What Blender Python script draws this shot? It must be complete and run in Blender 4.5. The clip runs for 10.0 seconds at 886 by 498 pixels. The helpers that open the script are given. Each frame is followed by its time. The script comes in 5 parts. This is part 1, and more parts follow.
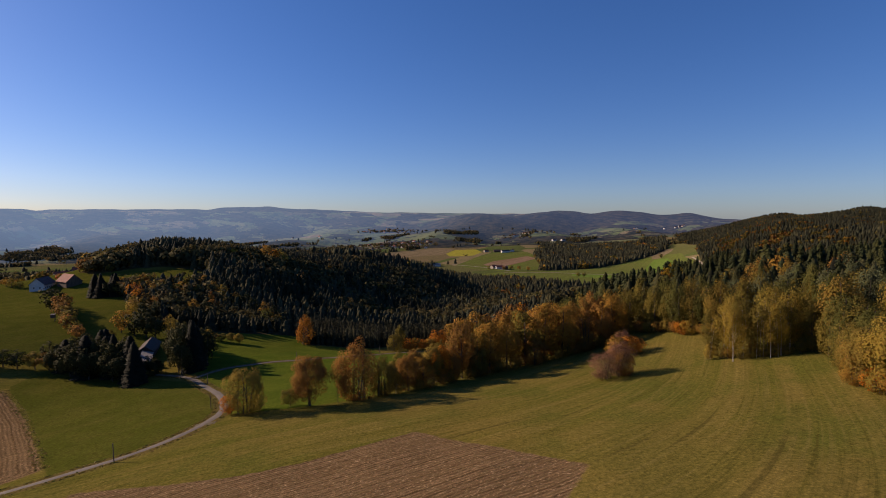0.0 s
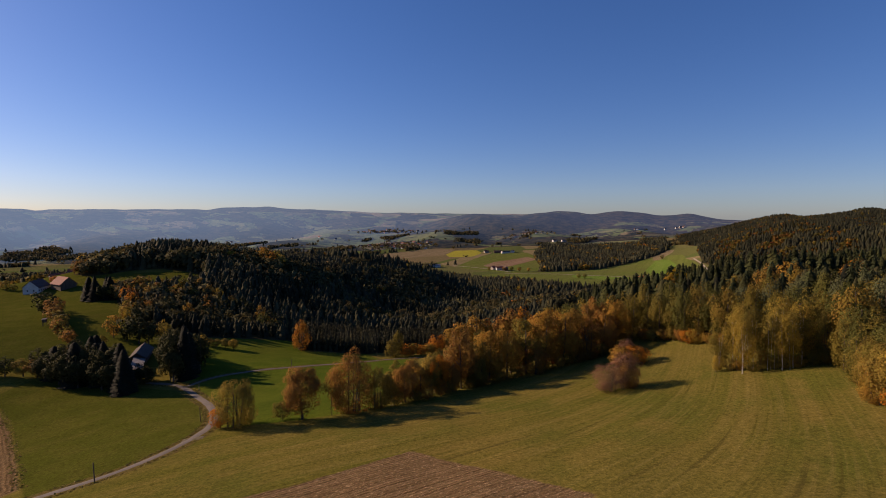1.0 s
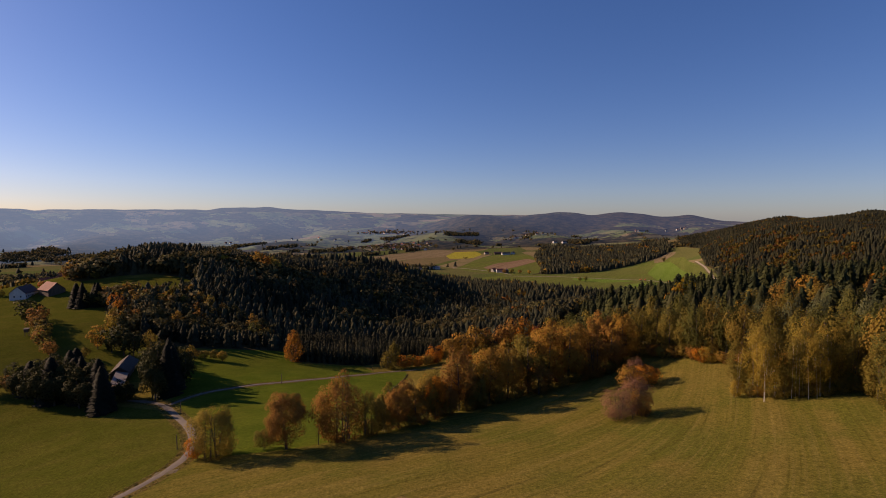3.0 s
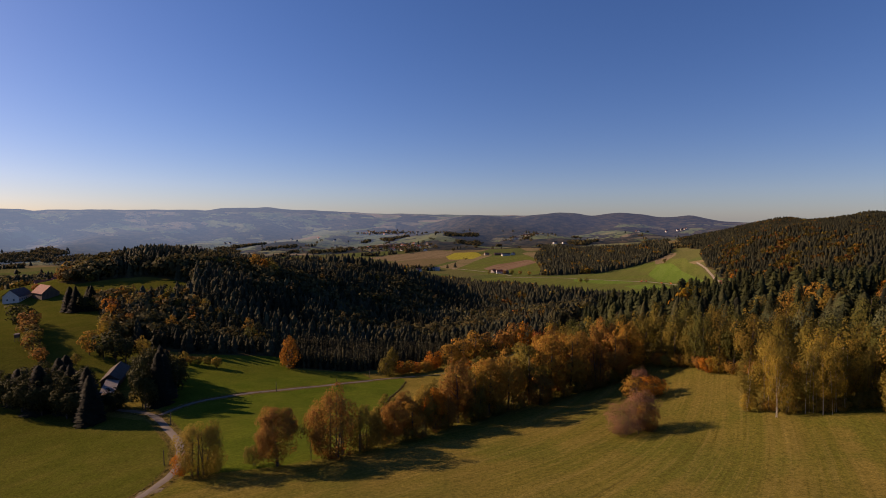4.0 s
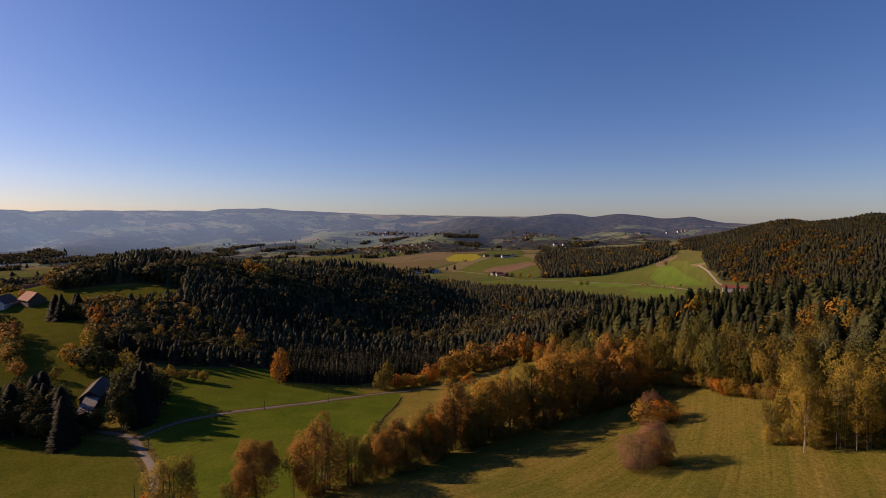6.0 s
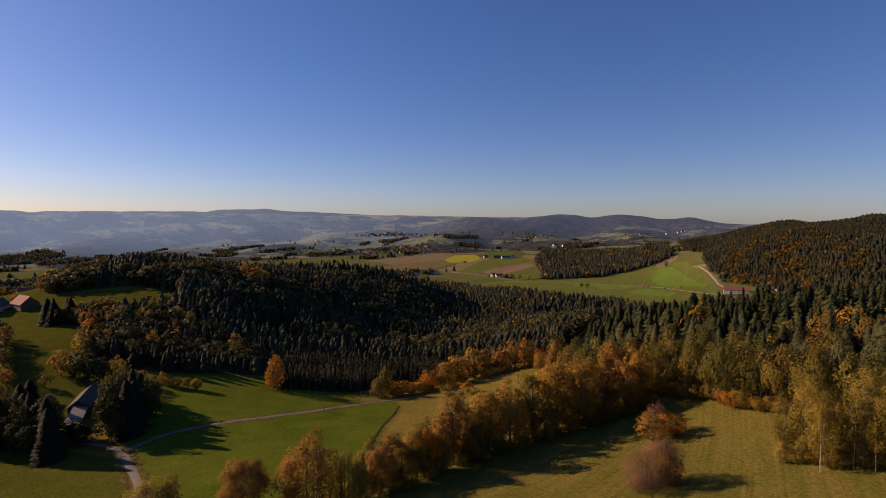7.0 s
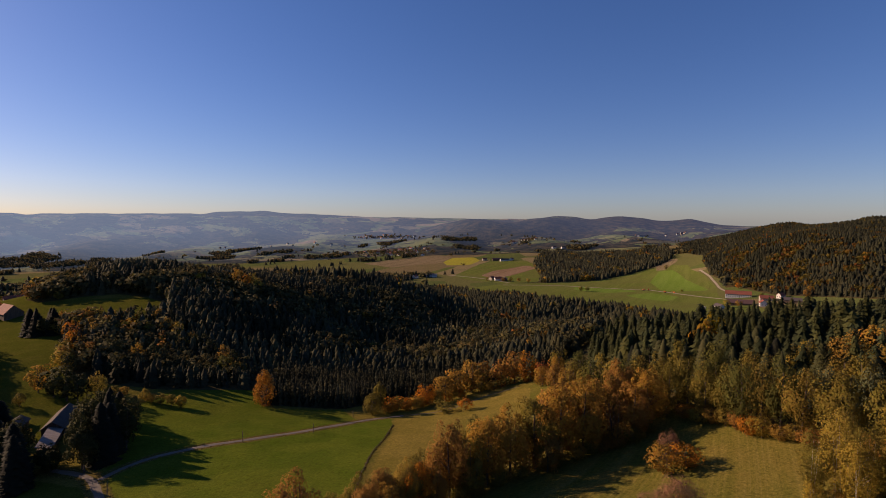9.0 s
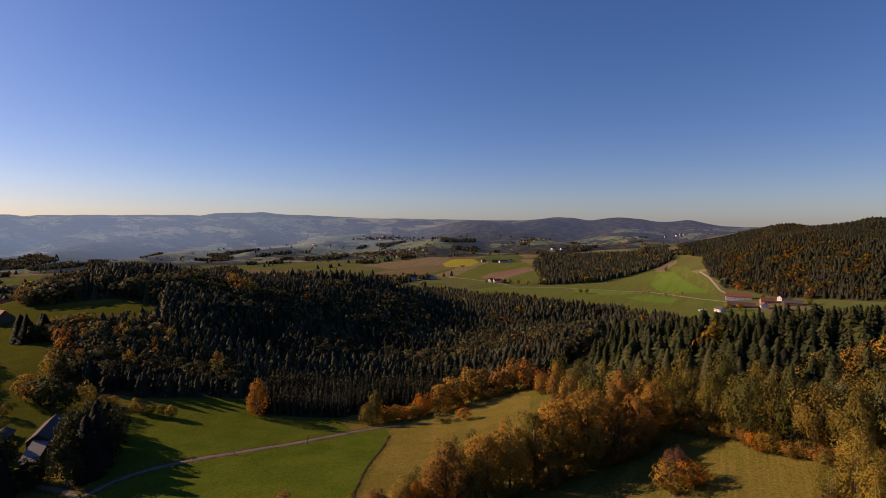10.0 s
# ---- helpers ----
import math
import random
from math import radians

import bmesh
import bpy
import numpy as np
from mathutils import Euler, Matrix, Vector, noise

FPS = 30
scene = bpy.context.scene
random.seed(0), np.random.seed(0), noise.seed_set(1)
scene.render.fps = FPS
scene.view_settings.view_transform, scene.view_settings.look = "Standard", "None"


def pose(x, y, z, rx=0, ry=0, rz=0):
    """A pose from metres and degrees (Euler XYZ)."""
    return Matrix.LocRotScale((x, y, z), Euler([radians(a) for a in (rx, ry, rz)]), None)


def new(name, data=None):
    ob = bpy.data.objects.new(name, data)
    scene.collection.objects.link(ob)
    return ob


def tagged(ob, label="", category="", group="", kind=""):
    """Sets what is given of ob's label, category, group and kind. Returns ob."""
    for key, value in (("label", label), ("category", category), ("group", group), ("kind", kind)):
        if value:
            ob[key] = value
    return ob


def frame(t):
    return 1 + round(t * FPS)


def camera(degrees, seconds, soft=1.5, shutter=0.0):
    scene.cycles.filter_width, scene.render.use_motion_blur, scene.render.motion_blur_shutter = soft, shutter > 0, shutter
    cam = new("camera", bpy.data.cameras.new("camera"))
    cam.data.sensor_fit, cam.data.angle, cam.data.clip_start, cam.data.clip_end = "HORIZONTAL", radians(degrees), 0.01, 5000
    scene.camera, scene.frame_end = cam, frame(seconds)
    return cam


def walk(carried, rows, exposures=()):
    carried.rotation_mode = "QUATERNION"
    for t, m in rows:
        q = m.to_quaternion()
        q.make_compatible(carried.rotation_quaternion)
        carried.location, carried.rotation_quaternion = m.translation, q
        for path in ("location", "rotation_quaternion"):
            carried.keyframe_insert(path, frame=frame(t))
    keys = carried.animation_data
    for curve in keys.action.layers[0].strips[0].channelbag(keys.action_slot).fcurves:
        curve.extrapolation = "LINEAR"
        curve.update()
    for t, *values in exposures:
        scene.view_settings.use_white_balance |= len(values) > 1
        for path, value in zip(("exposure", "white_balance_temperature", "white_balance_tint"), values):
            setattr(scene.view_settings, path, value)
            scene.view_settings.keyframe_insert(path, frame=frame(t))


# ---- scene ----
# camera: a drone that flies ahead and climbs slowly
cam = camera(84.0, 10.0, 0.92)
PATH = [
    (0, 0, 0, 60, 86.32, -0, 0),
    (0.5, 0.33, 3.21, 60.99, 86.328, -0.039, 0.012),
    (1, 0.65, 6.41, 61.97, 86.335, -0.075, 0.023),
    (1.5, 0.96, 9.61, 62.94, 86.342, -0.109, 0.033),
    (2, 1.26, 12.79, 63.91, 86.349, -0.139, 0.042),
    (2.5, 1.55, 15.96, 64.87, 86.356, -0.166, 0.049),
    (3, 1.84, 19.12, 65.82, 86.365, -0.19, 0.055),
    (3.5, 2.12, 22.27, 66.78, 86.374, -0.21, 0.058),
    (4, 2.4, 25.41, 67.72, 86.385, -0.228, 0.058),
    (4.5, 2.67, 28.55, 68.67, 86.398, -0.242, 0.056),
    (5, 2.95, 31.67, 69.61, 86.413, -0.253, 0.05),
    (5.5, 3.22, 34.79, 70.56, 86.431, -0.26, 0.041),
    (6, 3.5, 37.9, 71.5, 86.453, -0.264, 0.028),
    (6.5, 3.79, 41.01, 72.45, 86.478, -0.265, 0.011),
    (7, 4.08, 44.11, 73.4, 86.507, -0.262, -0.011),
    (7.5, 4.38, 47.2, 74.36, 86.54, -0.256, -0.038),
    (8, 4.69, 50.28, 75.32, 86.578, -0.246, -0.071),
    (8.5, 5.01, 53.36, 76.28, 86.621, -0.233, -0.108),
    (9, 5.34, 56.44, 77.26, 86.67, -0.216, -0.152),
    (9.5, 5.69, 59.51, 78.24, 86.725, -0.195, -0.202),
    (10, 6.05, 62.57, 79.23, 86.787, -0.171, -0.258),
]
walk(cam, [(t, pose(x, y, z, rx, ry, rz)) for t, x, y, z, rx, ry, rz in PATH], exposures=[(0.0, 0.5, 6500, 26), (1.5, 0.5, 7100, 31), (4.0, 0.5, 7350, 34), (10.0, 0.5, 7300, 33)])

# ---- world, sun ----
SUN_AZ, SUN_EL = radians(-70), radians(21)  # from +y towards +x; low autumn sun on the left
world = bpy.data.worlds.new("sky")
scene.world = world
world.use_nodes = True
wt = world.node_tree
sky = wt.nodes.new("ShaderNodeTexSky")
sky.sky_type, sky.sun_disc = "NISHITA", False
sky.sun_elevation, sky.sun_rotation = SUN_EL, SUN_AZ
sky.altitude, sky.air_density, sky.dust_density, sky.ozone_density = 900, 1.0, 0.7, 3.0
deep = wt.nodes.new("ShaderNodeHueSaturation")  # the clear, dry air of the day: a fuller blue
deep.inputs["Saturation"].default_value = 1.29
soft = wt.nodes.new("ShaderNodeGamma")
soft.inputs[1].default_value = 0.86
wt.links.new(sky.outputs[0], soft.inputs[0])
wt.links.new(soft.outputs[0], deep.inputs["Color"])
cast = wt.nodes.new("ShaderNodeMix")
cast.data_type, cast.blend_type = "RGBA", "MULTIPLY"
cast.inputs[0].default_value, cast.inputs[7].default_value = 1.0, (0.85, 1.01, 1.30, 1)
wt.links.new(deep.outputs[0], cast.inputs[6])
wt.links.new(cast.outputs[2], wt.nodes["Background"].inputs[0])
wt.nodes["Background"].inputs[1].default_value = 0.070
sun = new("sun", bpy.data.lights.new("sun", "SUN"))
sun.data.energy, sun.data.angle, sun.data.color = 4.5, radians(0.55), (1.0, 0.80, 0.55)
TO_SUN = Vector((math.sin(SUN_AZ) * math.cos(SUN_EL), math.cos(SUN_AZ) * math.cos(SUN_EL), math.sin(SUN_EL)))
sun.matrix_world = Matrix.Translation((0, 0, 400)) @ TO_SUN.to_track_quat("Z", "Y").to_matrix().to_4x4()

RNG = np.random.default_rng(7)

# ---- relief of the land ----
BROAD = np.array([
    [-1, 10, 24, 42, 38, 19, 28, 68, 122],
    [-52, -54, -47, -32, -50, -66, -17, 61, 135],
    [-90, -99, -100, -88, -93, -99, -42, 46, 130],
    [-105, -117, -121, -106, -88, -87, -47, 25, 104],
    [-95, -109, -116, -102, -79, -72, -39, 12, 69],
    [-67, -77, -84, -75, -54, -37, -16, 8, 34],
    [-30, -33, -34, -27, -11, 4, 10, 6, 2],
], float)
CLOSE = np.array([
    [-15.6, -11.3, -7.3, -5.0, -1.9, 3.8, 8.6, 7.3, 11.2, 22.2],
    [-11.1, -8.0, -6.8, -7.0, -2.1, 1.6, 6.5, 6.0, 6.6, 13.4],
    [-4.8, -1.7, -5.1, -9.6, 0.5, -0.6, -2.5, 11.5, 12.6, 11.6],
    [0.6, 4.3, 0.5, -4.7, 0.1, -5.2, 1.2, 19.7, 16.2, 14.0],
    [1.2, -1.7, 1.3, 2.7, -4.2, -8.6, 4.2, 6.1, 3.5, 11.8],
    [4.3, -2.7, 6.0, 7.1, -3.2, -8.8, 5.0, 5.2, -0.8, 3.6],
    [6.9, 16.4, 15.8, 6.9, 3.7, -10.1, -1.7, 7.2, 2.4, -1.3],
    [-0.3, 16.4, 15.4, 13.2, 20.7, 3.8, -5.0, -2.7, -1.1, 0.4],
    [3.5, -1.7, 3.3, 10.6, 14.9, 10.0, -3.9, -12.9, -7.3, 4.6],
], float)
HILLS = ((790, 1010, 150, 13), (850, 1230, 150, 69), (980, 1430, 170, 42), (1130, 1640, 190, 34), (1300, 1850, 220, 44),
         (960, 820, 170, 103), (1150, 1150, 220, 16), (1400, 1500, 250, 59), (1030, 1980, 200, 22), (-190, 500, 50, 9), (-310, 560, 48, 7.5), (300, 3350, 300, 95), (830, 3480, 170, 80),
         (1200, 1740, 40, 13), (1245, 1690, 60, -16), (1165, 1565, 55, -11), (1340, 1735, 55, -17), (1440, 1680, 50, 17))


def lattice(gx, gy, spread, x, y, values, level):
    """Heights on a lattice, smoothed with a bell of that spread; level: averaged, not summed."""
    wx = np.exp(-0.5 * ((x[:, None] - gx) / spread) ** 2)
    wy = np.exp(-0.5 * ((y[:, None] - gy) / spread) ** 2)
    if level:
        wx /= wx.sum(1, keepdims=True) + 1e-12
        wy /= wy.sum(1, keepdims=True) + 1e-12
    return ((wy @ values) * wx).sum(1)


def step(a, b, v):
    s = np.clip((v - a) / (b - a), 0, 1)
    return s * s * (3 - 2 * s)


def rolling(x, y, size, seed):
    """Soft rolling noise, about -1 to 1."""
    r = np.random.default_rng(seed)
    out = 0
    for n in range(9):
        a, k = r.uniform(0, 2 * np.pi), 2 * np.pi / (size * r.uniform(0.6, 1.7))
        out = out + np.sin(k * (x * np.cos(a) + y * np.sin(a)) + r.uniform(0, 6.28)) / 4
    return out


def skyline(u):
    """How steeply one looks up to the last ridge along the bearing x / y = u, in thousandths."""
    z = 11.4 - 17.5 * u - 13.3 * u**2
    for at, wide, high in ((-0.42, 0.035, 4.4), (-0.35, 0.022, 5.3), (-0.62, 0.06, -1.0), (-0.75, 0.05, -0.8), (-0.82, 0.015, -3.1), (-0.87, 0.03, 1.1), (-0.48, 0.012, -3.0),
                           (0.05, 0.08, -2.7), (0.235, 0.03, 6.1), (0.27, 0.02, 3.0), (0.37, 0.035, 7.9), (0.34, 0.02, 3.2), (0.395, 0.02, 2.6), (0.47, 0.02, 1.6), (0.50, 0.025, 9.2),
                           (0.43, 0.02, 1.8), (-0.15, 0.08, -3.3), (-0.25, 0.05, 2.3)):
        z = z + high * np.exp(-0.5 * ((u - at) / wide) ** 2)
    return z + 0.35 * np.sin(61 * u) + 0.3 * np.sin(140 * u + 1)


def relief(x, y):
    x, y = np.atleast_1d(np.asarray(x, float)), np.atleast_1d(np.asarray(y, float))
    z = lattice(np.arange(-2400, 2401, 600.0), np.arange(0, 3601, 600.0), 420.0, x.clip(-2600, 2600), y.clip(-200, 3800), BROAD, True)
    z = z + lattice(np.arange(-450, 361, 90.0), np.arange(0, 721, 90.0), 72.0, x, y, CLOSE, False)
    for cx, cy, r, h in HILLS:
        z = z + h * np.exp(-0.5 * ((x - cx) ** 2 + (y - cy) ** 2) / r**2)
    far = np.hypot(x, y)
    z = z + rolling(x, y, 620, 3) * 20 * step(2000, 2900, far) + rolling(x, y, 260, 5) * 4 * step(1500, 2600, far)
    z = z + rolling(x, y, 26, 8) * 0.16 * step(20, 60, far) * (1 - step(500, 900, far))
    u = np.where(y > 300, x / np.maximum(y, 300), np.sign(x))
    u = u.clip(-1.2, 1.2)
    ridge = 60 + 4.25 * skyline(u) / np.sqrt(1 + u**2)
    w = step(3150, 4250, far)
    return z * (1 - w) + (ridge - 60 * step(4300, 4900, far)) * w


def ground_z(x, y):
    return float(relief(x, y)[0])


def inside(poly, x, y):
    """Distance to the outline of a polygon, positive within."""
    p = np.array(poly, float)
    q = np.roll(p, -1, 0)
    best = np.full(x.shape, 1e9)
    odd = np.zeros(x.shape, bool)
    for (ax, ay), (bx, by) in zip(p, q):
        ex, ey = bx - ax, by - ay
        s = np.clip(((x - ax) * ex + (y - ay) * ey) / (ex * ex + ey * ey), 0, 1)
        best = np.minimum(best, np.hypot(x - ax - s * ex, y - ay - s * ey))
        if ay != by:
            odd ^= ((ay > y) != (by > y)) & (x < (bx - ax) * (y - ay) / (by - ay) + ax)
    return np.where(odd, best, -best)


# ---- plan of fields and woods ----
PLOUGH = [
    [(-7, 123), (27, 88), (18, 72), (12, 59), (-31, 68), (-81, 97), (-84, 107), (-60, 104), (-47, 104), (-32, 108), (-20, 115)],
    [(-199, 218), (-183, 205), (-158, 182), (-124, 146), (-107, 127), (-114, 117), (-150, 100), (-280, 140), (-300, 230)],
]
LUSH = [
    [(-150, 300), (-142, 330), (-101, 343), (-92, 316), (-83, 314), (-49, 322), (-37, 301), (-21, 311), (-18, 289), (-22, 248), (-22, 207), (-22, 190),
     (-20, 178), (-28, 170), (-45, 162), (-66, 160), (-76, 164), (-82, 180), (-92, 198), (-108, 216), (-118, 230), (-122, 250), (-135, 275)],
]
PASTURE = [
    [(30, 1180), (90, 1050), (150, 1035), (190, 958), (265, 872), (300, 830), (335, 741), (322, 692), (372, 668), (440, 700), (500, 800), (520, 960), (570, 1060), (615, 1190), (640, 1300), (690, 1420), (700, 1560), (550, 1530),
     (430, 1370), (327, 1325), (277, 1330), (150, 1300)],
    [(40, 1526), (120, 1800), (210, 2000), (341, 1999), (353, 1686), (283, 1393), (179, 1310), (84, 1407)],
]
MEADOW = [
    [(-199, 220), (-166, 192), (-106, 127), (-100, 120), (-79, 141), (-78, 160), (-84, 182), (-101, 200), (-112, 218), (-140, 228), (-170, 233), (-200, 240)],
    [(-150, 262), (-200, 250), (-330, 235), (-700, 300), (-900, 700), (-420, 640), (-380, 520), (-346, 486), (-240, 480), (-215, 455), (-200, 340), (-150, 300)],
]
TAN = [
    [(-22, 190), (-17, 280), (-19, 308), (0, 318), (40, 338), (56, 330), (50, 300), (40, 240), (10, 215), (-15, 190)],
]
STUBBLE = [[(-303, 1983), (-185, 2144), (-20, 2312), (56, 2218), (6, 1966), (-175, 1810)], [(760, 1732), (790, 1679), (744, 1597), (693, 1527), (640, 1440), (618, 1453), (704, 1650)]]
EARTH = [[(125, 1535), (172, 1658), (310, 1819), (336, 1741), (207, 1513), (150, 1445)]]
RAPE = [[(11, 1988), (55, 2168), (139, 2152), (162, 2053), (116, 1887), (27, 1859)]]
WOOD_MIDDLE = [(-268, 406), (-240, 372), (-205, 332), (-179, 325), (-148, 325), (-130, 331), (-104, 342), (-92, 318), (-49, 324), (-30, 345), (20, 362), (44, 372), (70, 352), (120, 420), (160, 520), (210, 650),
               (225, 800), (222, 905), (184, 955), (146, 1030), (85, 1045), (20, 1150), (-60, 1150), (-200, 1000), (-300, 800), (-400, 620), (-372, 500), (-346, 486), (-304, 490), (-280, 491), (-250, 481), (-225, 467), (-212, 440), (-240, 421), (-275, 426)]
WOOD_RIGHT = [(76, 350), (76, 300), (90, 258), (95, 236), (104, 214), (113, 194), (124, 168), (138, 150), (128, 128), (112, 108), (120, 50), (250, 0), (420, 100),
              (480, 350), (470, 560), (420, 650), (370, 664), (345, 682), (320, 690), (332, 741), (314, 779), (293, 834), (259, 870), (222, 905), (225, 800), (210, 650), (160, 520), (120, 420)]
WOOD_RIDGE = [(585, 900), (590, 1000), (622, 1180), (690, 1340), (760, 1470), (815, 1570), (860, 1780), (960, 2050), (1150, 2300), (1700, 2300), (2200, 1200), (1500, 500), (800, 560), (640, 760)]
WOOD_VALLEY = [(340, 1860), (277, 1335), (428, 1372), (563, 1480), (644, 1553), (744, 1660), (801, 1742), (901, 2000), (472, 2310)]
WOOD_LEFT = [(-540, 545), (-455, 556), (-448, 600), (-500, 640), (-560, 620)]
STAND = [(-93, 318), (-49, 324), (-30, 345), (20, 362), (40, 374), (20, 410), (-40, 400), (-100, 372)]
WOODS = [WOOD_MIDDLE, WOOD_RIGHT, WOOD_RIDGE, WOOD_VALLEY, WOOD_LEFT]
FRESH = [
    [(616, 1428), (637, 1396), (577, 1202), (547, 1040), (505, 1071), (478, 1102), (514, 1249)],
    [(445, 1085), (467, 1001), (420, 948), (395, 985), (380, 1060)],
    [(330, 1250), (420, 1160), (440, 1120), (360, 1110), (310, 1180)],
]


def copse(x, y):
    """Over 0 where small woods stand between the outer fields."""
    out = rolling(x, y, 420, 73) + 0.5 * rolling(x, y, 150, 74) - 0.80
    town = np.hypot((x + 255) / 1.3, y - 2440) < 150
    return np.where(town | (np.hypot(x, y) < 1150) | (cover(PASTURE + STUBBLE + EARTH + RAPE, x, y) > -15), -1.0, out)


def cover(polys, x, y):
    return np.max([inside(p, x, y) for p in polys], axis=0).clip(-80, 80)


# ---- meshes ----
def mesh_of(name, verts, quads=None, tris=None, material=None, smooth=False, floats=None, tint=None, normals=None):
    """A mesh from arrays of corners and faces, with float attributes and a per-corner tint."""
    me = bpy.data.meshes.new(name)
    verts = np.asarray(verts, np.float32)
    loops, starts, at = [], [], 0
    for faces, n in ((quads, 4), (tris, 3)):
        if faces is not None and len(faces):
            f = np.asarray(faces, np.int32)
            loops.append(f.ravel())
            starts.append(at + n * np.arange(len(f)))
            at += f.size
    loops, starts = np.concatenate(loops).astype(np.int32), np.concatenate(starts).astype(np.int32)
    me.vertices.add(len(verts))
    me.vertices.foreach_set("co", verts.ravel())
    me.loops.add(len(loops))
    me.loops.foreach_set("vertex_index", loops)
    me.polygons.add(len(starts))
    me.polygons.foreach_set("loop_start", starts)
    me.polygons.foreach_set("use_smooth", np.full(len(starts), smooth))
    for key, values in (floats or {}).items():
        me.attributes.new(key, "FLOAT", "POINT").data.foreach_set("value", np.asarray(values, np.float32))
    if tint is not None:
        me.attributes.new("tint", "FLOAT_COLOR", "POINT").data.foreach_set("color", np.asarray(tint, np.float32).ravel())
    me.update(calc_edges=True)
    me.validate()
    if normals is not None:
        me.polygons.foreach_set("use_smooth", np.ones(len(starts), bool))
        me.normals_split_custom_set_from_vertices(np.asarray(normals, np.float32))
    if material:
        me.materials.append(material)
    return me


def part(name, me, parent=None, label=""):
    ob = new(name, me)
    ob.parent = parent
    return tagged(ob, label)


class Shape:
    """Gathers quads and triangles of one mesh."""

    def __init__(self):
        self.v, self.q, self.t, self.n = [], [], [], 0

    def add(self, v, q=(), t=()):
        v = np.asarray(v, float).reshape(-1, 3)
        self.v.append(v)
        if len(q):
            self.q.append(np.asarray(q) + self.n)
        if len(t):
            self.t.append(np.asarray(t) + self.n)
        self.n += len(v)
        return self

    def arrays(self):
        cat = lambda a: np.concatenate(a) if a else None
        return np.concatenate(self.v), cat(self.q), cat(self.t)

    def box(self, x0, x1, y0, y1, z0, z1):
        v = [(x, y, z) for z in (z0, z1) for y in (y0, y1) for x in (x0, x1)]
        return self.add(v, [(0, 2, 3, 1), (4, 5, 7, 6), (0, 1, 5, 4), (2, 6, 7, 3), (0, 4, 6, 2), (1, 3, 7, 5)])

    def tube(self, points, radii, sides=6):
        p = np.asarray(points, float)
        ways = np.gradient(p, axis=0)
        rings = []
        for c, w, r in zip(p, ways, radii):
            w = w / (np.linalg.norm(w) + 1e-9)
            a = np.cross(w, (0.3, 0.9, 0.1) if abs(w[2]) > 0.5 else (0, 0, 1))
            a /= np.linalg.norm(a)
            b = np.cross(w, a)
            k = np.arange(sides) / sides * 2 * np.pi
            rings.append(c + r * (np.cos(k)[:, None] * a + np.sin(k)[:, None] * b))
        q = [(i * sides + j, i * sides + (j + 1) % sides, (i + 1) * sides + (j + 1) % sides, (i + 1) * sides + j)
             for i in range(len(p) - 1) for j in range(sides)]
        return self.add(np.concatenate(rings), q)

    def mesh(self, name, material=None, smooth=False):
        v, q, t = self.arrays()
        return mesh_of(name, v, q, t, material, smooth)


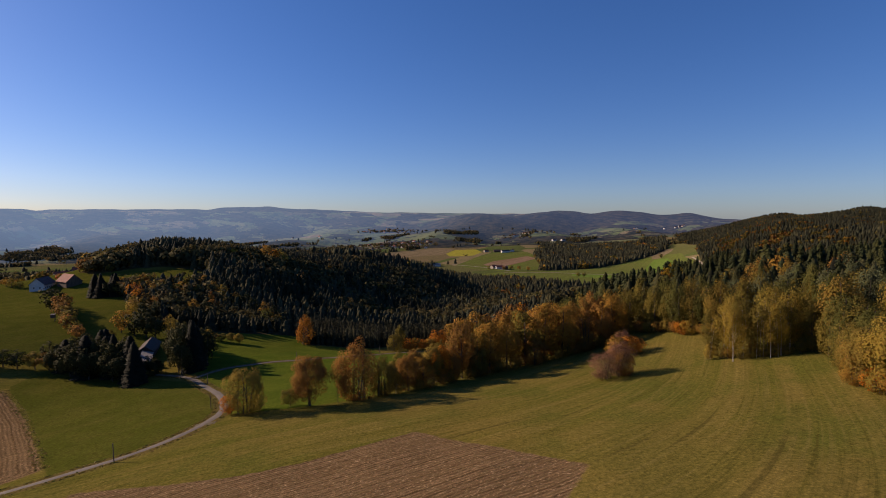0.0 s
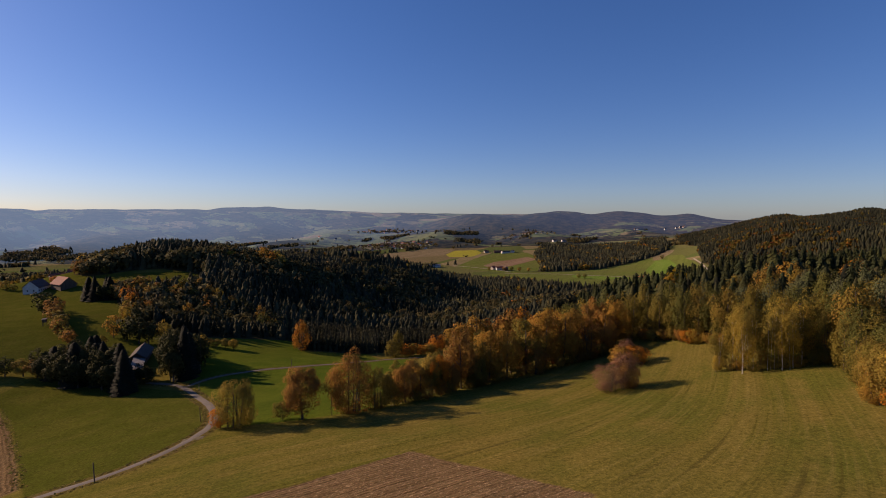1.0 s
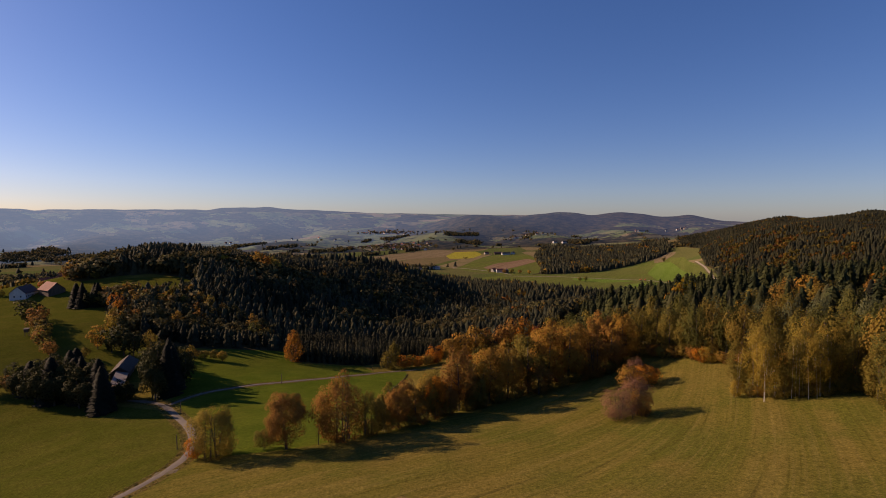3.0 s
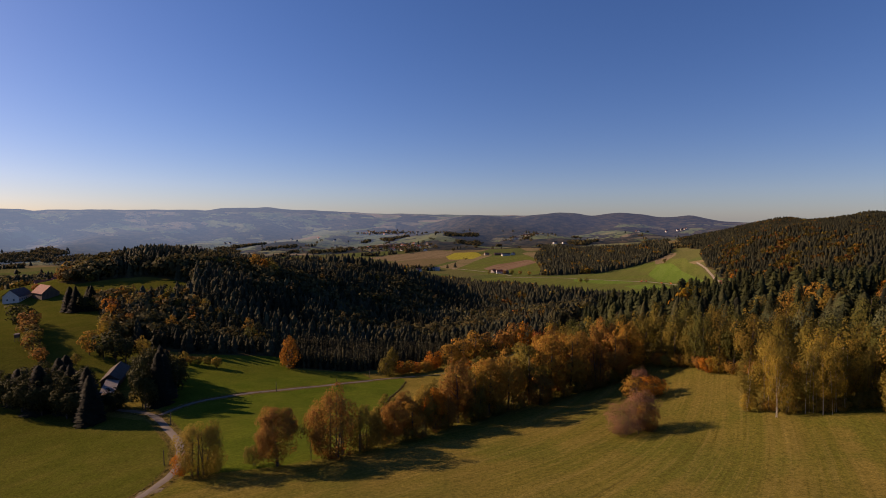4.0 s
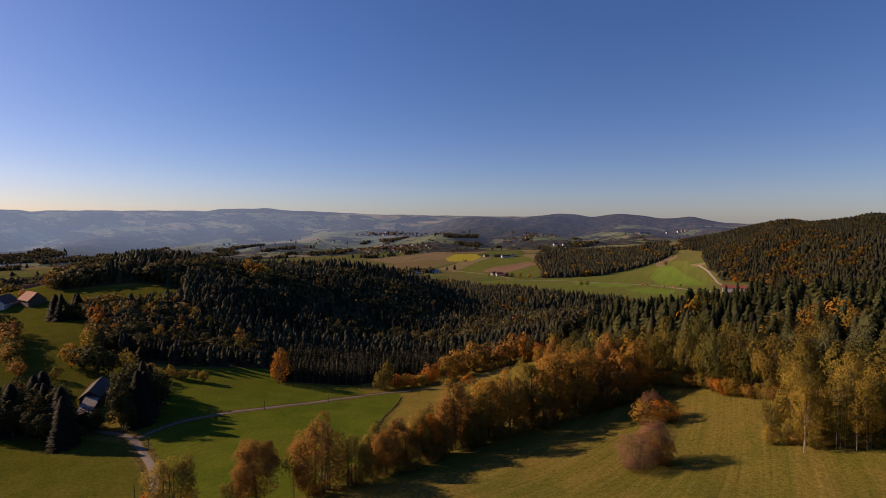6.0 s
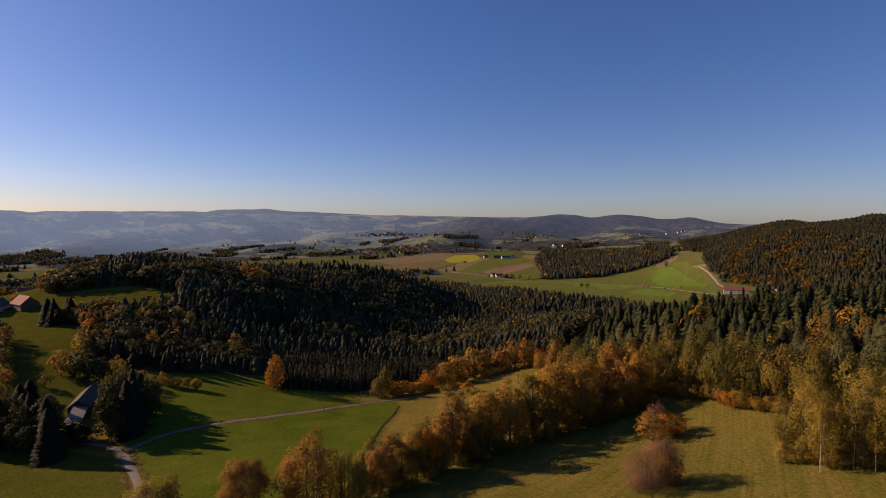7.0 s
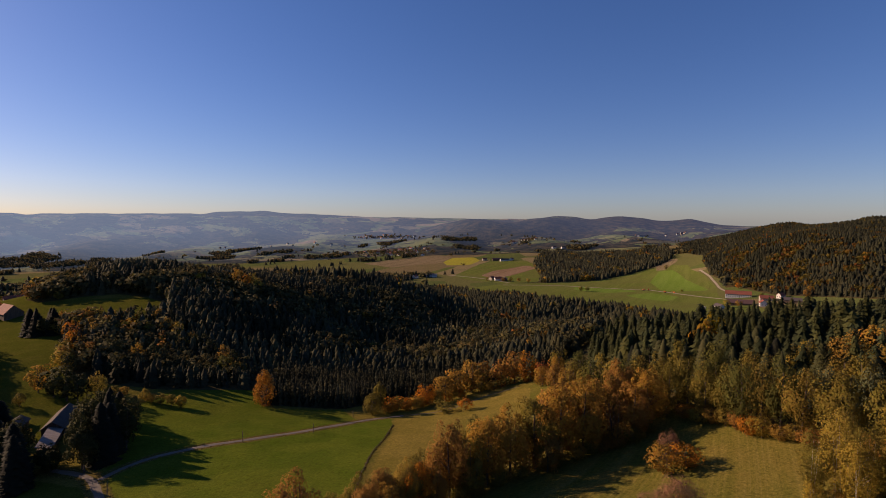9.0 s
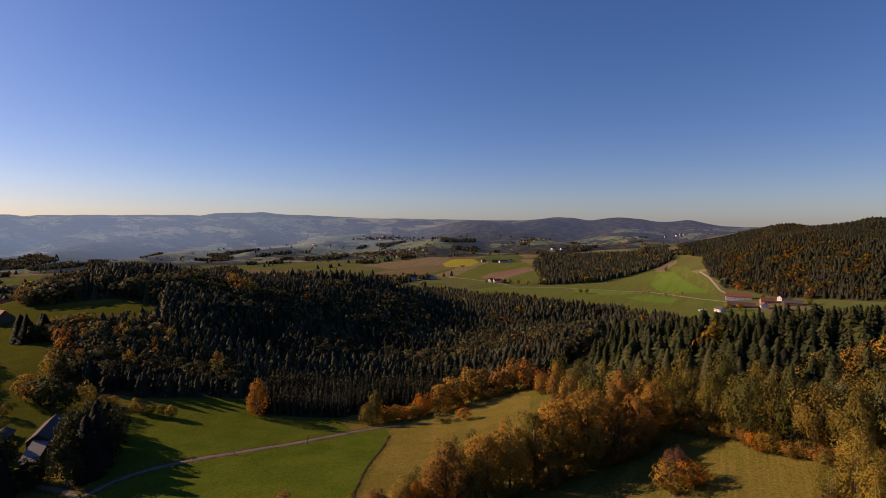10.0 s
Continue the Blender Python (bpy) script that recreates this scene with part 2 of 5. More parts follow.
# ---- materials ----
class Nodes:
    def __init__(self, name):
        self.m = bpy.data.materials.new(name)
        self.m.use_nodes = True
        self.t = self.m.node_tree
        self.t.nodes.clear()
        self.out = self.t.nodes.new("ShaderNodeOutputMaterial")

    def node(self, kind):
        return self.t.nodes.new("ShaderNode" + kind)

    def put(self, socket, value):
        if isinstance(value, bpy.types.NodeSocket):
            self.t.links.new(value, socket)
        elif isinstance(value, tuple) and len(value) == 3 and socket.type == "RGBA":
            socket.default_value = (*value, 1)
        else:
            socket.default_value = value

    def math(self, op, a, b=0.0, c=0.0):
        n = self.node("Math")
        n.operation = op
        for s, v in zip(n.inputs, (a, b, c)):
            self.put(s, v)
        return n.outputs[0]

    def mix(self, f, a, b, blend="MIX"):
        n = self.node("Mix")
        n.data_type, n.blend_type = "RGBA", blend
        self.put(n.inputs[0], f)
        self.put(n.inputs[6], a)
        self.put(n.inputs[7], b)
        return n.outputs[2]

    def noise(self, scale, detail=3.0, vector=None, rough=0.55):
        n = self.node("TexNoise")
        n.inputs["Scale"].default_value, n.inputs["Detail"].default_value, n.inputs["Roughness"].default_value = scale, detail, rough
        if vector is not None:
            self.put(n.inputs["Vector"], vector)
        return n.outputs[0]

    def span(self, v, a, b, c=0.0, d=1.0):
        n = self.node("MapRange")
        n.interpolation_type = "SMOOTHSTEP"
        for s, x in zip(n.inputs, (v, a, b, c, d)):
            self.put(s, x)
        return n.outputs[0]

    def attr(self, name, colour=False):
        n = self.node("Attribute")
        n.attribute_name = name
        return n.outputs["Color"] if colour else n.outputs["Fac"]

    def where(self):
        return self.node("NewGeometry").outputs["Position"]

    def turned(self, vector, degrees, scale):
        for key, value in (("Rotation", (0, 0, radians(degrees))), ("Scale", scale)):
            n = self.node("Mapping")
            self.put(n.inputs["Vector"], vector)
            n.inputs[key].default_value = value
            vector = n.outputs[0]
        return vector

    def surface(self, colour, rough=0.8, metal=0.0, spec=0.3, bump=None, strength=0.3, distance=0.1, glow=None, thin=0.0):
        p = self.node("BsdfPrincipled")
        self.put(p.inputs["Base Color"], colour)
        self.put(p.inputs["Roughness"], rough)
        p.inputs["Metallic"].default_value, p.inputs["Specular IOR Level"].default_value = metal, spec
        if bump is not None:
            b = self.node("Bump")
            b.inputs["Strength"].default_value, b.inputs["Distance"].default_value = strength, distance
            self.put(b.inputs["Height"], bump)
            self.put(p.inputs["Normal"], b.outputs[0])
        if glow is not None:
            self.put(p.inputs["Emission Color"], glow)
            p.inputs["Emission Strength"].default_value = 1.0
        shader = p.outputs[0]
        if thin:
            tr = self.node("BsdfTranslucent")
            self.put(tr.inputs[0], colour)
            ms = self.node("MixShader")
            ms.inputs[0].default_value = thin
            self.t.links.new(shader, ms.inputs[1])
            self.t.links.new(tr.outputs[0], ms.inputs[2])
            shader = ms.outputs[0]
        self.t.links.new(shader, self.out.inputs[0])
        return self.m


def ground_material():
    n = Nodes("land")
    at = n.where()
    big, mid, fine = n.noise(0.012, 4, at), n.noise(0.09, 4, at), n.noise(1.1, 5, at, 0.7)
    bend = n.node("VectorMath")
    bend.operation = "MULTIPLY_ADD"
    wide = n.node("TexNoise")
    wide.inputs["Scale"].default_value, wide.inputs["Detail"].default_value = 0.011, 1.5
    n.put(wide.inputs["Vector"], at)
    n.put(bend.inputs[0], wide.outputs["Color"])
    bend.inputs[1].default_value = (30, 30, 0)
    n.put(bend.inputs[2], at)
    swung = bend.outputs[0]
    tufts = n.noise(0.4, 4, at, 0.7)
    # swaths follow the mower's curved way over the meadow
    swath = n.node("CombineXYZ")
    n.put(swath.inputs[0], n.attr("mow"))
    n.put(swath.inputs[1], n.math("MULTIPLY", n.attr("ahead"), 0.022))
    lanes = n.noise(0.16, 3, swath.outputs[0], 0.55)
    lines = n.noise(0.75, 4, swath.outputs[0], 0.65)
    patch = n.noise(0.035, 4, at, 0.6)
    hay = n.mix(n.span(lanes, 0.34, 0.66), (0.078, 0.074, 0.014), (0.114, 0.092, 0.022))
    hay = n.mix(n.span(patch, 0.44, 0.62, 0, 0.7), hay, (0.060, 0.068, 0.012))
    hay = n.mix(n.span(big, 0.46, 0.62, 0, 0.45), hay, (0.118, 0.086, 0.022))
    hay = n.mix(n.span(lines, 0.50, 0.70, 0, 0.5), hay, (0.140, 0.112, 0.032))
    hay = n.mix(n.span(lines, 0.46, 0.30, 0, 0.7), hay, (0.058, 0.052, 0.011))
    wheels = n.noise(0.33, 2, swath.outputs[0], 0.4)
    hay = n.mix(n.span(wheels, 0.33, 0.25, 0, 0.55), hay, (0.046, 0.038, 0.011))
    lush = n.mix(n.span(mid, 0.35, 0.65), (0.042, 0.067, 0.007), (0.062, 0.083, 0.010))
    lush = n.mix(n.span(big, 0.45, 0.65, 0, 0.6), lush, (0.078, 0.082, 0.012))
    rows = n.noise(1.0, 2, n.turned(swung, 47, (0.38, 0.012, 0.1)))
    lush = n.mix(n.span(rows, 0.4, 0.65, 0, 0.4), lush, (0.048, 0.070, 0.009))
    meadow = n.mix(n.span(mid, 0.35, 0.68), (0.046, 0.053, 0.008), (0.064, 0.063, 0.012))
    meadow = n.mix(n.span(rows, 0.4, 0.62, 0, 0.5), meadow, (0.050, 0.058, 0.009))
    wander = n.math("MULTIPLY", n.noise(0.11, 3, at), 7.0)
    across = n.math("ADD", n.math("MULTIPLY", n.attr("furrow"), 5.6), wander)
    furrow = n.math("ADD", n.math("MULTIPLY", n.math("SINE", across), 0.2), n.math("MULTIPLY", n.math("SINE", n.math("MULTIPLY", across, 0.37)), 0.13))
    furrow = n.math("ADD", n.math("ADD", furrow, 0.3), n.math("MULTIPLY", n.noise(0.5, 4, at, 0.7), 0.44))
    clods = n.noise(1.7, 5, n.turned(at, 62, (1.0, 0.35, 1)), 0.75)
    earth = n.mix(n.span(n.math("ADD", n.math("MULTIPLY", furrow, 0.75), n.math("MULTIPLY", clods, 0.65)), 0.42, 0.92), (0.055, 0.036, 0.018), (0.145, 0.103, 0.055))
    earth = n.mix(n.span(n.noise(1.0, 3, n.turned(at, 62, (0.22, 0.012, 0.1))), 0.42, 0.62, 0, 0.5), earth, (0.088, 0.060, 0.030))
    earth = n.mix(n.span(fine, 0.52, 0.7, 0, 0.6), earth, (0.225, 0.165, 0.088))
    earth = n.mix(n.span(mid, 0.4, 0.7, 0, 0.45), earth, (0.122, 0.086, 0.044))
    straw = n.noise(2.2, 3, n.turned(at, 62, (1.0, 0.5, 1)), 0.7)
    earth = n.mix(n.span(straw, 0.56, 0.66, 0, 0.75), earth, (0.290, 0.225, 0.130))
    tan = n.mix(n.span(mid, 0.35, 0.65), (0.104, 0.086, 0.018), (0.130, 0.102, 0.024))
    drill = n.noise(1.0, 2, n.turned(at, 30, (0.10, 0.004, 0.1)))
    # valley green, paler than lush as some distance haze is in the colour
    pasture = n.mix(n.span(drill, 0.38, 0.62), (0.078, 0.102, 0.022), (0.096, 0.116, 0.028))
    pasture = n.mix(n.span(big, 0.42, 0.62, 0, 0.6), pasture, (0.092, 0.096, 0.030))
    stubble = n.mix(n.span(drill, 0.36, 0.64), (0.128, 0.100, 0.056), (0.160, 0.128, 0.074))
    tilled = n.mix(n.span(drill, 0.36, 0.64), (0.150, 0.098, 0.058), (0.186, 0.128, 0.080))
    fresh = n.mix(n.span(drill, 0.35, 0.65), (0.084, 0.140, 0.022), (0.098, 0.152, 0.028))
    rape = n.mix(mid, (0.26, 0.235, 0.030), (0.20, 0.20, 0.032))
    floor = n.mix(fine, (0.030, 0.026, 0.014), (0.075, 0.055, 0.025))
    # patchwork of small fields far out, paled and greyed for distance haze
    v = n.node("TexVoronoi")
    v.distance = "MINKOWSKI"
    v.inputs["Scale"].default_value, v.inputs["Exponent"].default_value = 0.0058, 5.0
    n.put(v.inputs["Vector"], n.turned(at, 22, (1, 0.6, 0)))
    ramp = n.node("ValToRGB")
    ramp.color_ramp.interpolation = "CONSTANT"
    n.put(ramp.inputs[0], n.node("SeparateColor").outputs[0])
    sep = ramp.inputs[0].links[0].from_node
    n.put(sep.inputs[0], v.outputs["Color"])
    els = ramp.color_ramp.elements
    els[0].color, els[1].position, els[1].color = (0.066, 0.086, 0.026, 1), 0.88, (0.160, 0.130, 0.066, 1)
    for p, c in ((0.25, (0.090, 0.092, 0.034)), (0.45, (0.060, 0.080, 0.026)), (0.62, (0.122, 0.096, 0.050)), (0.74, (0.082, 0.088, 0.030))):
        els.new(p).color = (*c, 1)
    quilt = n.mix(n.span(big, 0.4, 0.7, 0, 0.4), ramp.outputs[0], (0.085, 0.088, 0.032))
    colour = n.mix(n.attr("distance"), hay, quilt)
    jitter = n.math("MULTIPLY", n.math("SUBTRACT", tufts, 0.5), 2.2)
    for key, c in (("meadow", meadow), ("tan", tan), ("lush", lush), ("pasture", pasture), ("stubble", stubble), ("fresh", fresh), ("plough", n.mix(1.0, earth, (0.92, 0.86, 0.83), "MULTIPLY")), ("earth", tilled), ("rape", rape), ("wood", floor)):
        edge = n.math("ADD", n.attr(key), jitter)
        colour = n.mix(n.span(edge, -0.5, 0.5), colour, c)
    # rough verge grass; its dark band also paints the lane's shaded left edge
    rough = n.mix(tufts, (0.050, 0.040, 0.014), (0.115, 0.085, 0.030))
    colour = n.mix(n.span(n.math("ADD", n.attr("verge"), n.math("MULTIPLY", jitter, 0.9)), -0.6, 0.8, 0, 0.85), colour, rough)
    grit = n.noise(2.6, 4, at, 0.75)
    colour = n.mix(n.span(fine, 0.38, 0.62, 0, 0.62), colour, n.mix(0.6, colour, (0.018, 0.022, 0.005)))
    colour = n.mix(n.span(grit, 0.42, 0.66, 0, 0.75), colour, n.mix(1.0, colour, (1.7, 1.6, 1.4), "MULTIPLY"))
    colour = n.mix(n.span(n.noise(0.7, 5, at, 0.8), 0.5, 0.36, 0, 0.5), colour, n.mix(1.0, colour, (0.55, 0.55, 0.55), "MULTIPLY"))
    colour = n.mix(1.0, colour, (1.26, 1.24, 1.26), "MULTIPLY")
    height = n.math("ADD", n.math("MULTIPLY", fine, 0.6), n.math("MULTIPLY", n.math("MULTIPLY", furrow, n.span(n.attr("plough"), -0.5, 1)), 0.55))
    return n.surface(colour, 1.0, 0, 0.0, height, 0.8, 0.35)


def backdrop_material():
    n = Nodes("far_hills")
    at = n.where()
    mid, broad = n.noise(0.007, 4, at, 0.6), n.noise(0.0023, 3, at)
    bend = n.node("VectorMath")
    bend.operation = "MULTIPLY_ADD"
    warp = n.node("TexNoise")
    warp.inputs["Scale"].default_value = 0.006
    n.put(warp.inputs["Vector"], at)
    n.put(bend.inputs[0], warp.outputs["Color"])
    bend.inputs[1].default_value = (200, 200, 0)
    n.put(bend.inputs[2], at)
    cells = n.node("TexVoronoi")
    cells.inputs["Scale"].default_value = 0.0090
    n.put(cells.inputs["Vector"], n.turned(bend.outputs[0], 12, (0.55, 1.0, 0)))
    kind = n.node("SeparateColor")
    n.put(kind.inputs[0], cells.outputs["Color"])
    ramp = n.node("ValToRGB")
    ramp.color_ramp.interpolation = "CONSTANT"
    n.put(ramp.inputs[0], kind.outputs[1])
    els = ramp.color_ramp.elements
    els[0].color, els[1].position, els[1].color = (0.090, 0.110, 0.040, 1), 0.86, (0.150, 0.120, 0.066, 1)
    for p, c in ((0.22, (0.108, 0.120, 0.046)), (0.42, (0.074, 0.094, 0.034)), (0.60, (0.122, 0.124, 0.052)), (0.74, (0.098, 0.086, 0.046))):
        els.new(p).color = (*c, 1)
    fields = n.mix(n.span(mid, 0.5, 0.62, 0, 0.45), ramp.outputs[0], (0.062, 0.072, 0.030))
    woods = n.mix(n.span(n.noise(0.022, 4, at, 0.65), 0.36, 0.66), (0.010, 0.014, 0.009), (0.050, 0.040, 0.020))
    spread = n.math("ADD", n.noise(0.0040, 6, n.turned(at, 15, (0.7, 0.9, 1)), 0.58), n.math("MULTIPLY", n.math("SUBTRACT", kind.outputs[0], 0.5), 0.14))
    rows = n.span(n.noise(0.024, 3, n.turned(at, 20, (0.4, 1.6, 1)), 0.6), 0.59, 0.65)
    wooded = n.math("MAXIMUM", n.span(spread, 0.485, 0.505), n.span(n.math("ADD", n.attr("wood"), n.math("MULTIPLY", n.math("SUBTRACT", mid, 0.5), 0.5)), -0.02, 0.06))
    wooded = n.math("MAXIMUM", wooded, rows)
    colour = n.mix(1.0, n.mix(wooded, fields, woods), (1.12, 1.12, 1.05), "MULTIPLY")
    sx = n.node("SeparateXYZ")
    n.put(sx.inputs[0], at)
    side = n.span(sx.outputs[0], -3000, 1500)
    # aerial haze put in as emission, stronger on the sun's side
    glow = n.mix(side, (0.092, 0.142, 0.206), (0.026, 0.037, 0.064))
    glow = n.mix(n.attr("haze"), (0, 0, 0), glow)
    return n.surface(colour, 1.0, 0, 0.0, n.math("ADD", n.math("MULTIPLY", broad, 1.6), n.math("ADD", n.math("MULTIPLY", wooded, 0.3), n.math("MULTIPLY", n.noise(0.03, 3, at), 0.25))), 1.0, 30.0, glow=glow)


def leaf_material(name, colour, other, thin=0.36, tint=False, grain=0.0):
    """Leaves that differ tree by tree and spray by spray; grain: fine dark and light tufts of that strength."""
    n = Nodes(name)
    isle = n.node("NewGeometry").outputs["Random Per Island"]
    own = n.node("ObjectInfo").outputs["Random"]
    base = n.attr("tint", True) if tint else n.mix(n.span(own, 0.0, 1.0), colour, other)
    base = n.mix(n.span(isle, 0.0, 1.0, 0.0, 0.55), base, n.mix(0.5, base, other))
    hsv = n.node("HueSaturation")
    n.put(hsv.inputs["Value"], n.span(isle, 0.0, 1.0, 1.24, 1.54))
    n.put(hsv.inputs["Hue"], n.math("ADD", 0.485, n.math("MULTIPLY", n.math("FRACT", n.math("MULTIPLY", isle, 37.0)), 0.03)))
    hsv.inputs["Saturation"].default_value = 1.04
    if grain:
        base = n.mix(n.span(n.noise(0.9, 3, n.where(), 0.7), 0.36, 0.62, grain, 0.0), base, n.mix(1.0, base, (0.35, 0.4, 0.45), "MULTIPLY"))
    n.put(hsv.inputs["Color"], base)
    return n.surface(hsv.outputs[0], 0.85, 0, 0.05, thin=thin)


def plain_material(name, a, b, scale=0.8, rough=0.85, spec=0.25, metal=0.0, stretch=(1, 1, 1), bump=0.25):
    n = Nodes(name)
    at = n.turned(n.node("TexCoord").outputs["Object"], 0, stretch)
    grain, wide = n.noise(scale * 6, 4, at, 0.65), n.noise(scale, 3, at)
    colour = n.mix(n.span(wide, 0.35, 0.65), a, b)
    colour = n.mix(n.span(grain, 0.4, 0.75, 0, 0.4), colour, n.mix(0.5, colour, (0.02, 0.018, 0.015)))
    return n.surface(colour, rough, metal, spec, grain, bump, 0.05)


LAND, FAR = ground_material(), backdrop_material()
BARK = plain_material("bark", (0.060, 0.045, 0.032), (0.110, 0.085, 0.062), 1.2, stretch=(1, 1, 0.3))
BIRCH_BARK = plain_material("birch_bark", (0.46, 0.43, 0.36), (0.28, 0.25, 0.20), 0.9, stretch=(1, 1, 2.5))
LEAVES = {
    "ochre": leaf_material("ochre_leaves", (0.240, 0.136, 0.030), (0.196, 0.118, 0.029)),
    "rust": leaf_material("rust_leaves", (0.208, 0.106, 0.030), (0.176, 0.098, 0.029)),
    "orange": leaf_material("orange_leaves", (0.305, 0.122, 0.024), (0.26, 0.122, 0.026)),
    "red": leaf_material("red_leaves", (0.25, 0.07, 0.03), (0.22, 0.085, 0.03)),
    "olive": leaf_material("olive_leaves", (0.106, 0.088, 0.021), (0.128, 0.098, 0.023)),
    "bronze": leaf_material("bronze_leaves", (0.165, 0.112, 0.026), (0.140, 0.104, 0.026)),
    "gold": leaf_material("gold_leaves", (0.215, 0.150, 0.030), (0.180, 0.134, 0.030)),
    "green": leaf_material("green_leaves", (0.062, 0.066, 0.018), (0.080, 0.075, 0.020)),
    "twig": leaf_material("bare_twigs", (0.150, 0.078, 0.045), (0.128, 0.072, 0.044), 0.1),
    "pine": leaf_material("pine_needles", (0.050, 0.060, 0.030), (0.066, 0.070, 0.032), 0.1),
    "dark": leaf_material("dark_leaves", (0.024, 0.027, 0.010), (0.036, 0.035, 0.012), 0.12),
    "fir": leaf_material("fir_needles", (0.034, 0.037, 0.017), (0.046, 0.045, 0.020), 0.1),
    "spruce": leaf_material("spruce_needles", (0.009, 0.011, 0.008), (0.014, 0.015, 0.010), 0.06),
}
WOODS_LEAF = leaf_material("woodland_leaves", (0.1, 0.1, 0.02), (0.10, 0.07, 0.02), 0.32, tint=True)
NEEDLES = leaf_material("woodland_needles", (0.02, 0.03, 0.014), (0.024, 0.030, 0.014), 0.12, tint=True, grain=0.5)
TARMAC = plain_material("worn_lane", (0.132, 0.110, 0.084), (0.104, 0.088, 0.068), 0.15)
DIRT = plain_material("field_track", (0.098, 0.078, 0.036), (0.120, 0.096, 0.044), 0.3)
WOODEN = plain_material("weathered_wood", (0.105, 0.080, 0.058), (0.150, 0.120, 0.090), 0.6, stretch=(1, 1, 0.2))
PLASTER = plain_material("white_plaster", (0.60, 0.58, 0.53), (0.52, 0.50, 0.46), 0.3, bump=0.1)
CREAM = plain_material("cream_plaster", (0.40, 0.35, 0.27), (0.34, 0.30, 0.24), 0.3, bump=0.1)
BOARDS = plain_material("dark_boards", (0.085, 0.058, 0.040), (0.120, 0.085, 0.060), 0.6, stretch=(3, 3, 0.3))
TILES_RED = plain_material("red_tiles", (0.25, 0.080, 0.048), (0.20, 0.066, 0.042), 0.5, stretch=(1, 1, 4))
TILES_DARK = plain_material("dark_tiles", (0.060, 0.052, 0.052), (0.090, 0.075, 0.072), 0.5, stretch=(1, 1, 4))
TILES_VIOLET = plain_material("brown_tiles", (0.105, 0.058, 0.050), (0.085, 0.048, 0.044), 0.5, stretch=(1, 1, 4))
SHEET = plain_material("grey_roof_sheets", (0.30, 0.27, 0.24), (0.23, 0.205, 0.18), 0.4, 0.9, 0.05, stretch=(5, 1, 1))
OLD_SHEET = plain_material("old_fibre_cement", (0.090, 0.076, 0.066), (0.115, 0.098, 0.086), 0.4, 0.9, 0.05, stretch=(4, 1, 1))
PANE = plain_material("window_glass", (0.03, 0.035, 0.045), (0.05, 0.055, 0.065), 0.5, 0.1, 0.6, bump=0.0)
ORANGE_PAINT = plain_material("orange_paint", (0.55, 0.13, 0.02), (0.45, 0.11, 0.02), 0.8, 0.5, 0.4)

# ---- land ----
FRONT = np.radians(np.arange(-52, 52.01, 0.48))
BACK = np.radians(np.arange(56, 304.01, 4.0))


def polar(radii, angles):
    r, a = np.meshgrid(radii, angles, indexing="ij")
    x, y = (r * np.sin(a)).ravel(), (r * np.cos(a)).ravel()
    m, n = len(radii), len(angles)
    i, j = np.meshgrid(np.arange(m - 1), np.arange(n), indexing="ij")
    k = (j + 1) % n
    quads = np.stack([i * n + j, i * n + k, (i + 1) * n + k, (i + 1) * n + j], -1).reshape(-1, 4)[:, ::-1]
    return x, y, quads


LANES = ([(-130, 102), (-106, 114), (-101, 116), (-93, 123), (-83, 132), (-78, 141), (-75, 155), (-76, 166), (-80, 176), (-88, 190), (-99, 204), (-110, 217), (-121, 229), (-143, 237)],
         [(-116, 224), (-114, 234), (-106, 246), (-98, 252), (-80, 263), (-58, 278), (-37, 299), (-24, 308), (-12, 312)])


def dense(line):
    p = np.array(line, float)
    seg = np.r_[0, np.cumsum(np.hypot(*np.diff(p, axis=0).T))]
    s = np.arange(0, seg[-1], 1.0)
    return np.stack([np.interp(s, seg, p[:, 0]), np.interp(s, seg, p[:, 1])], 1)


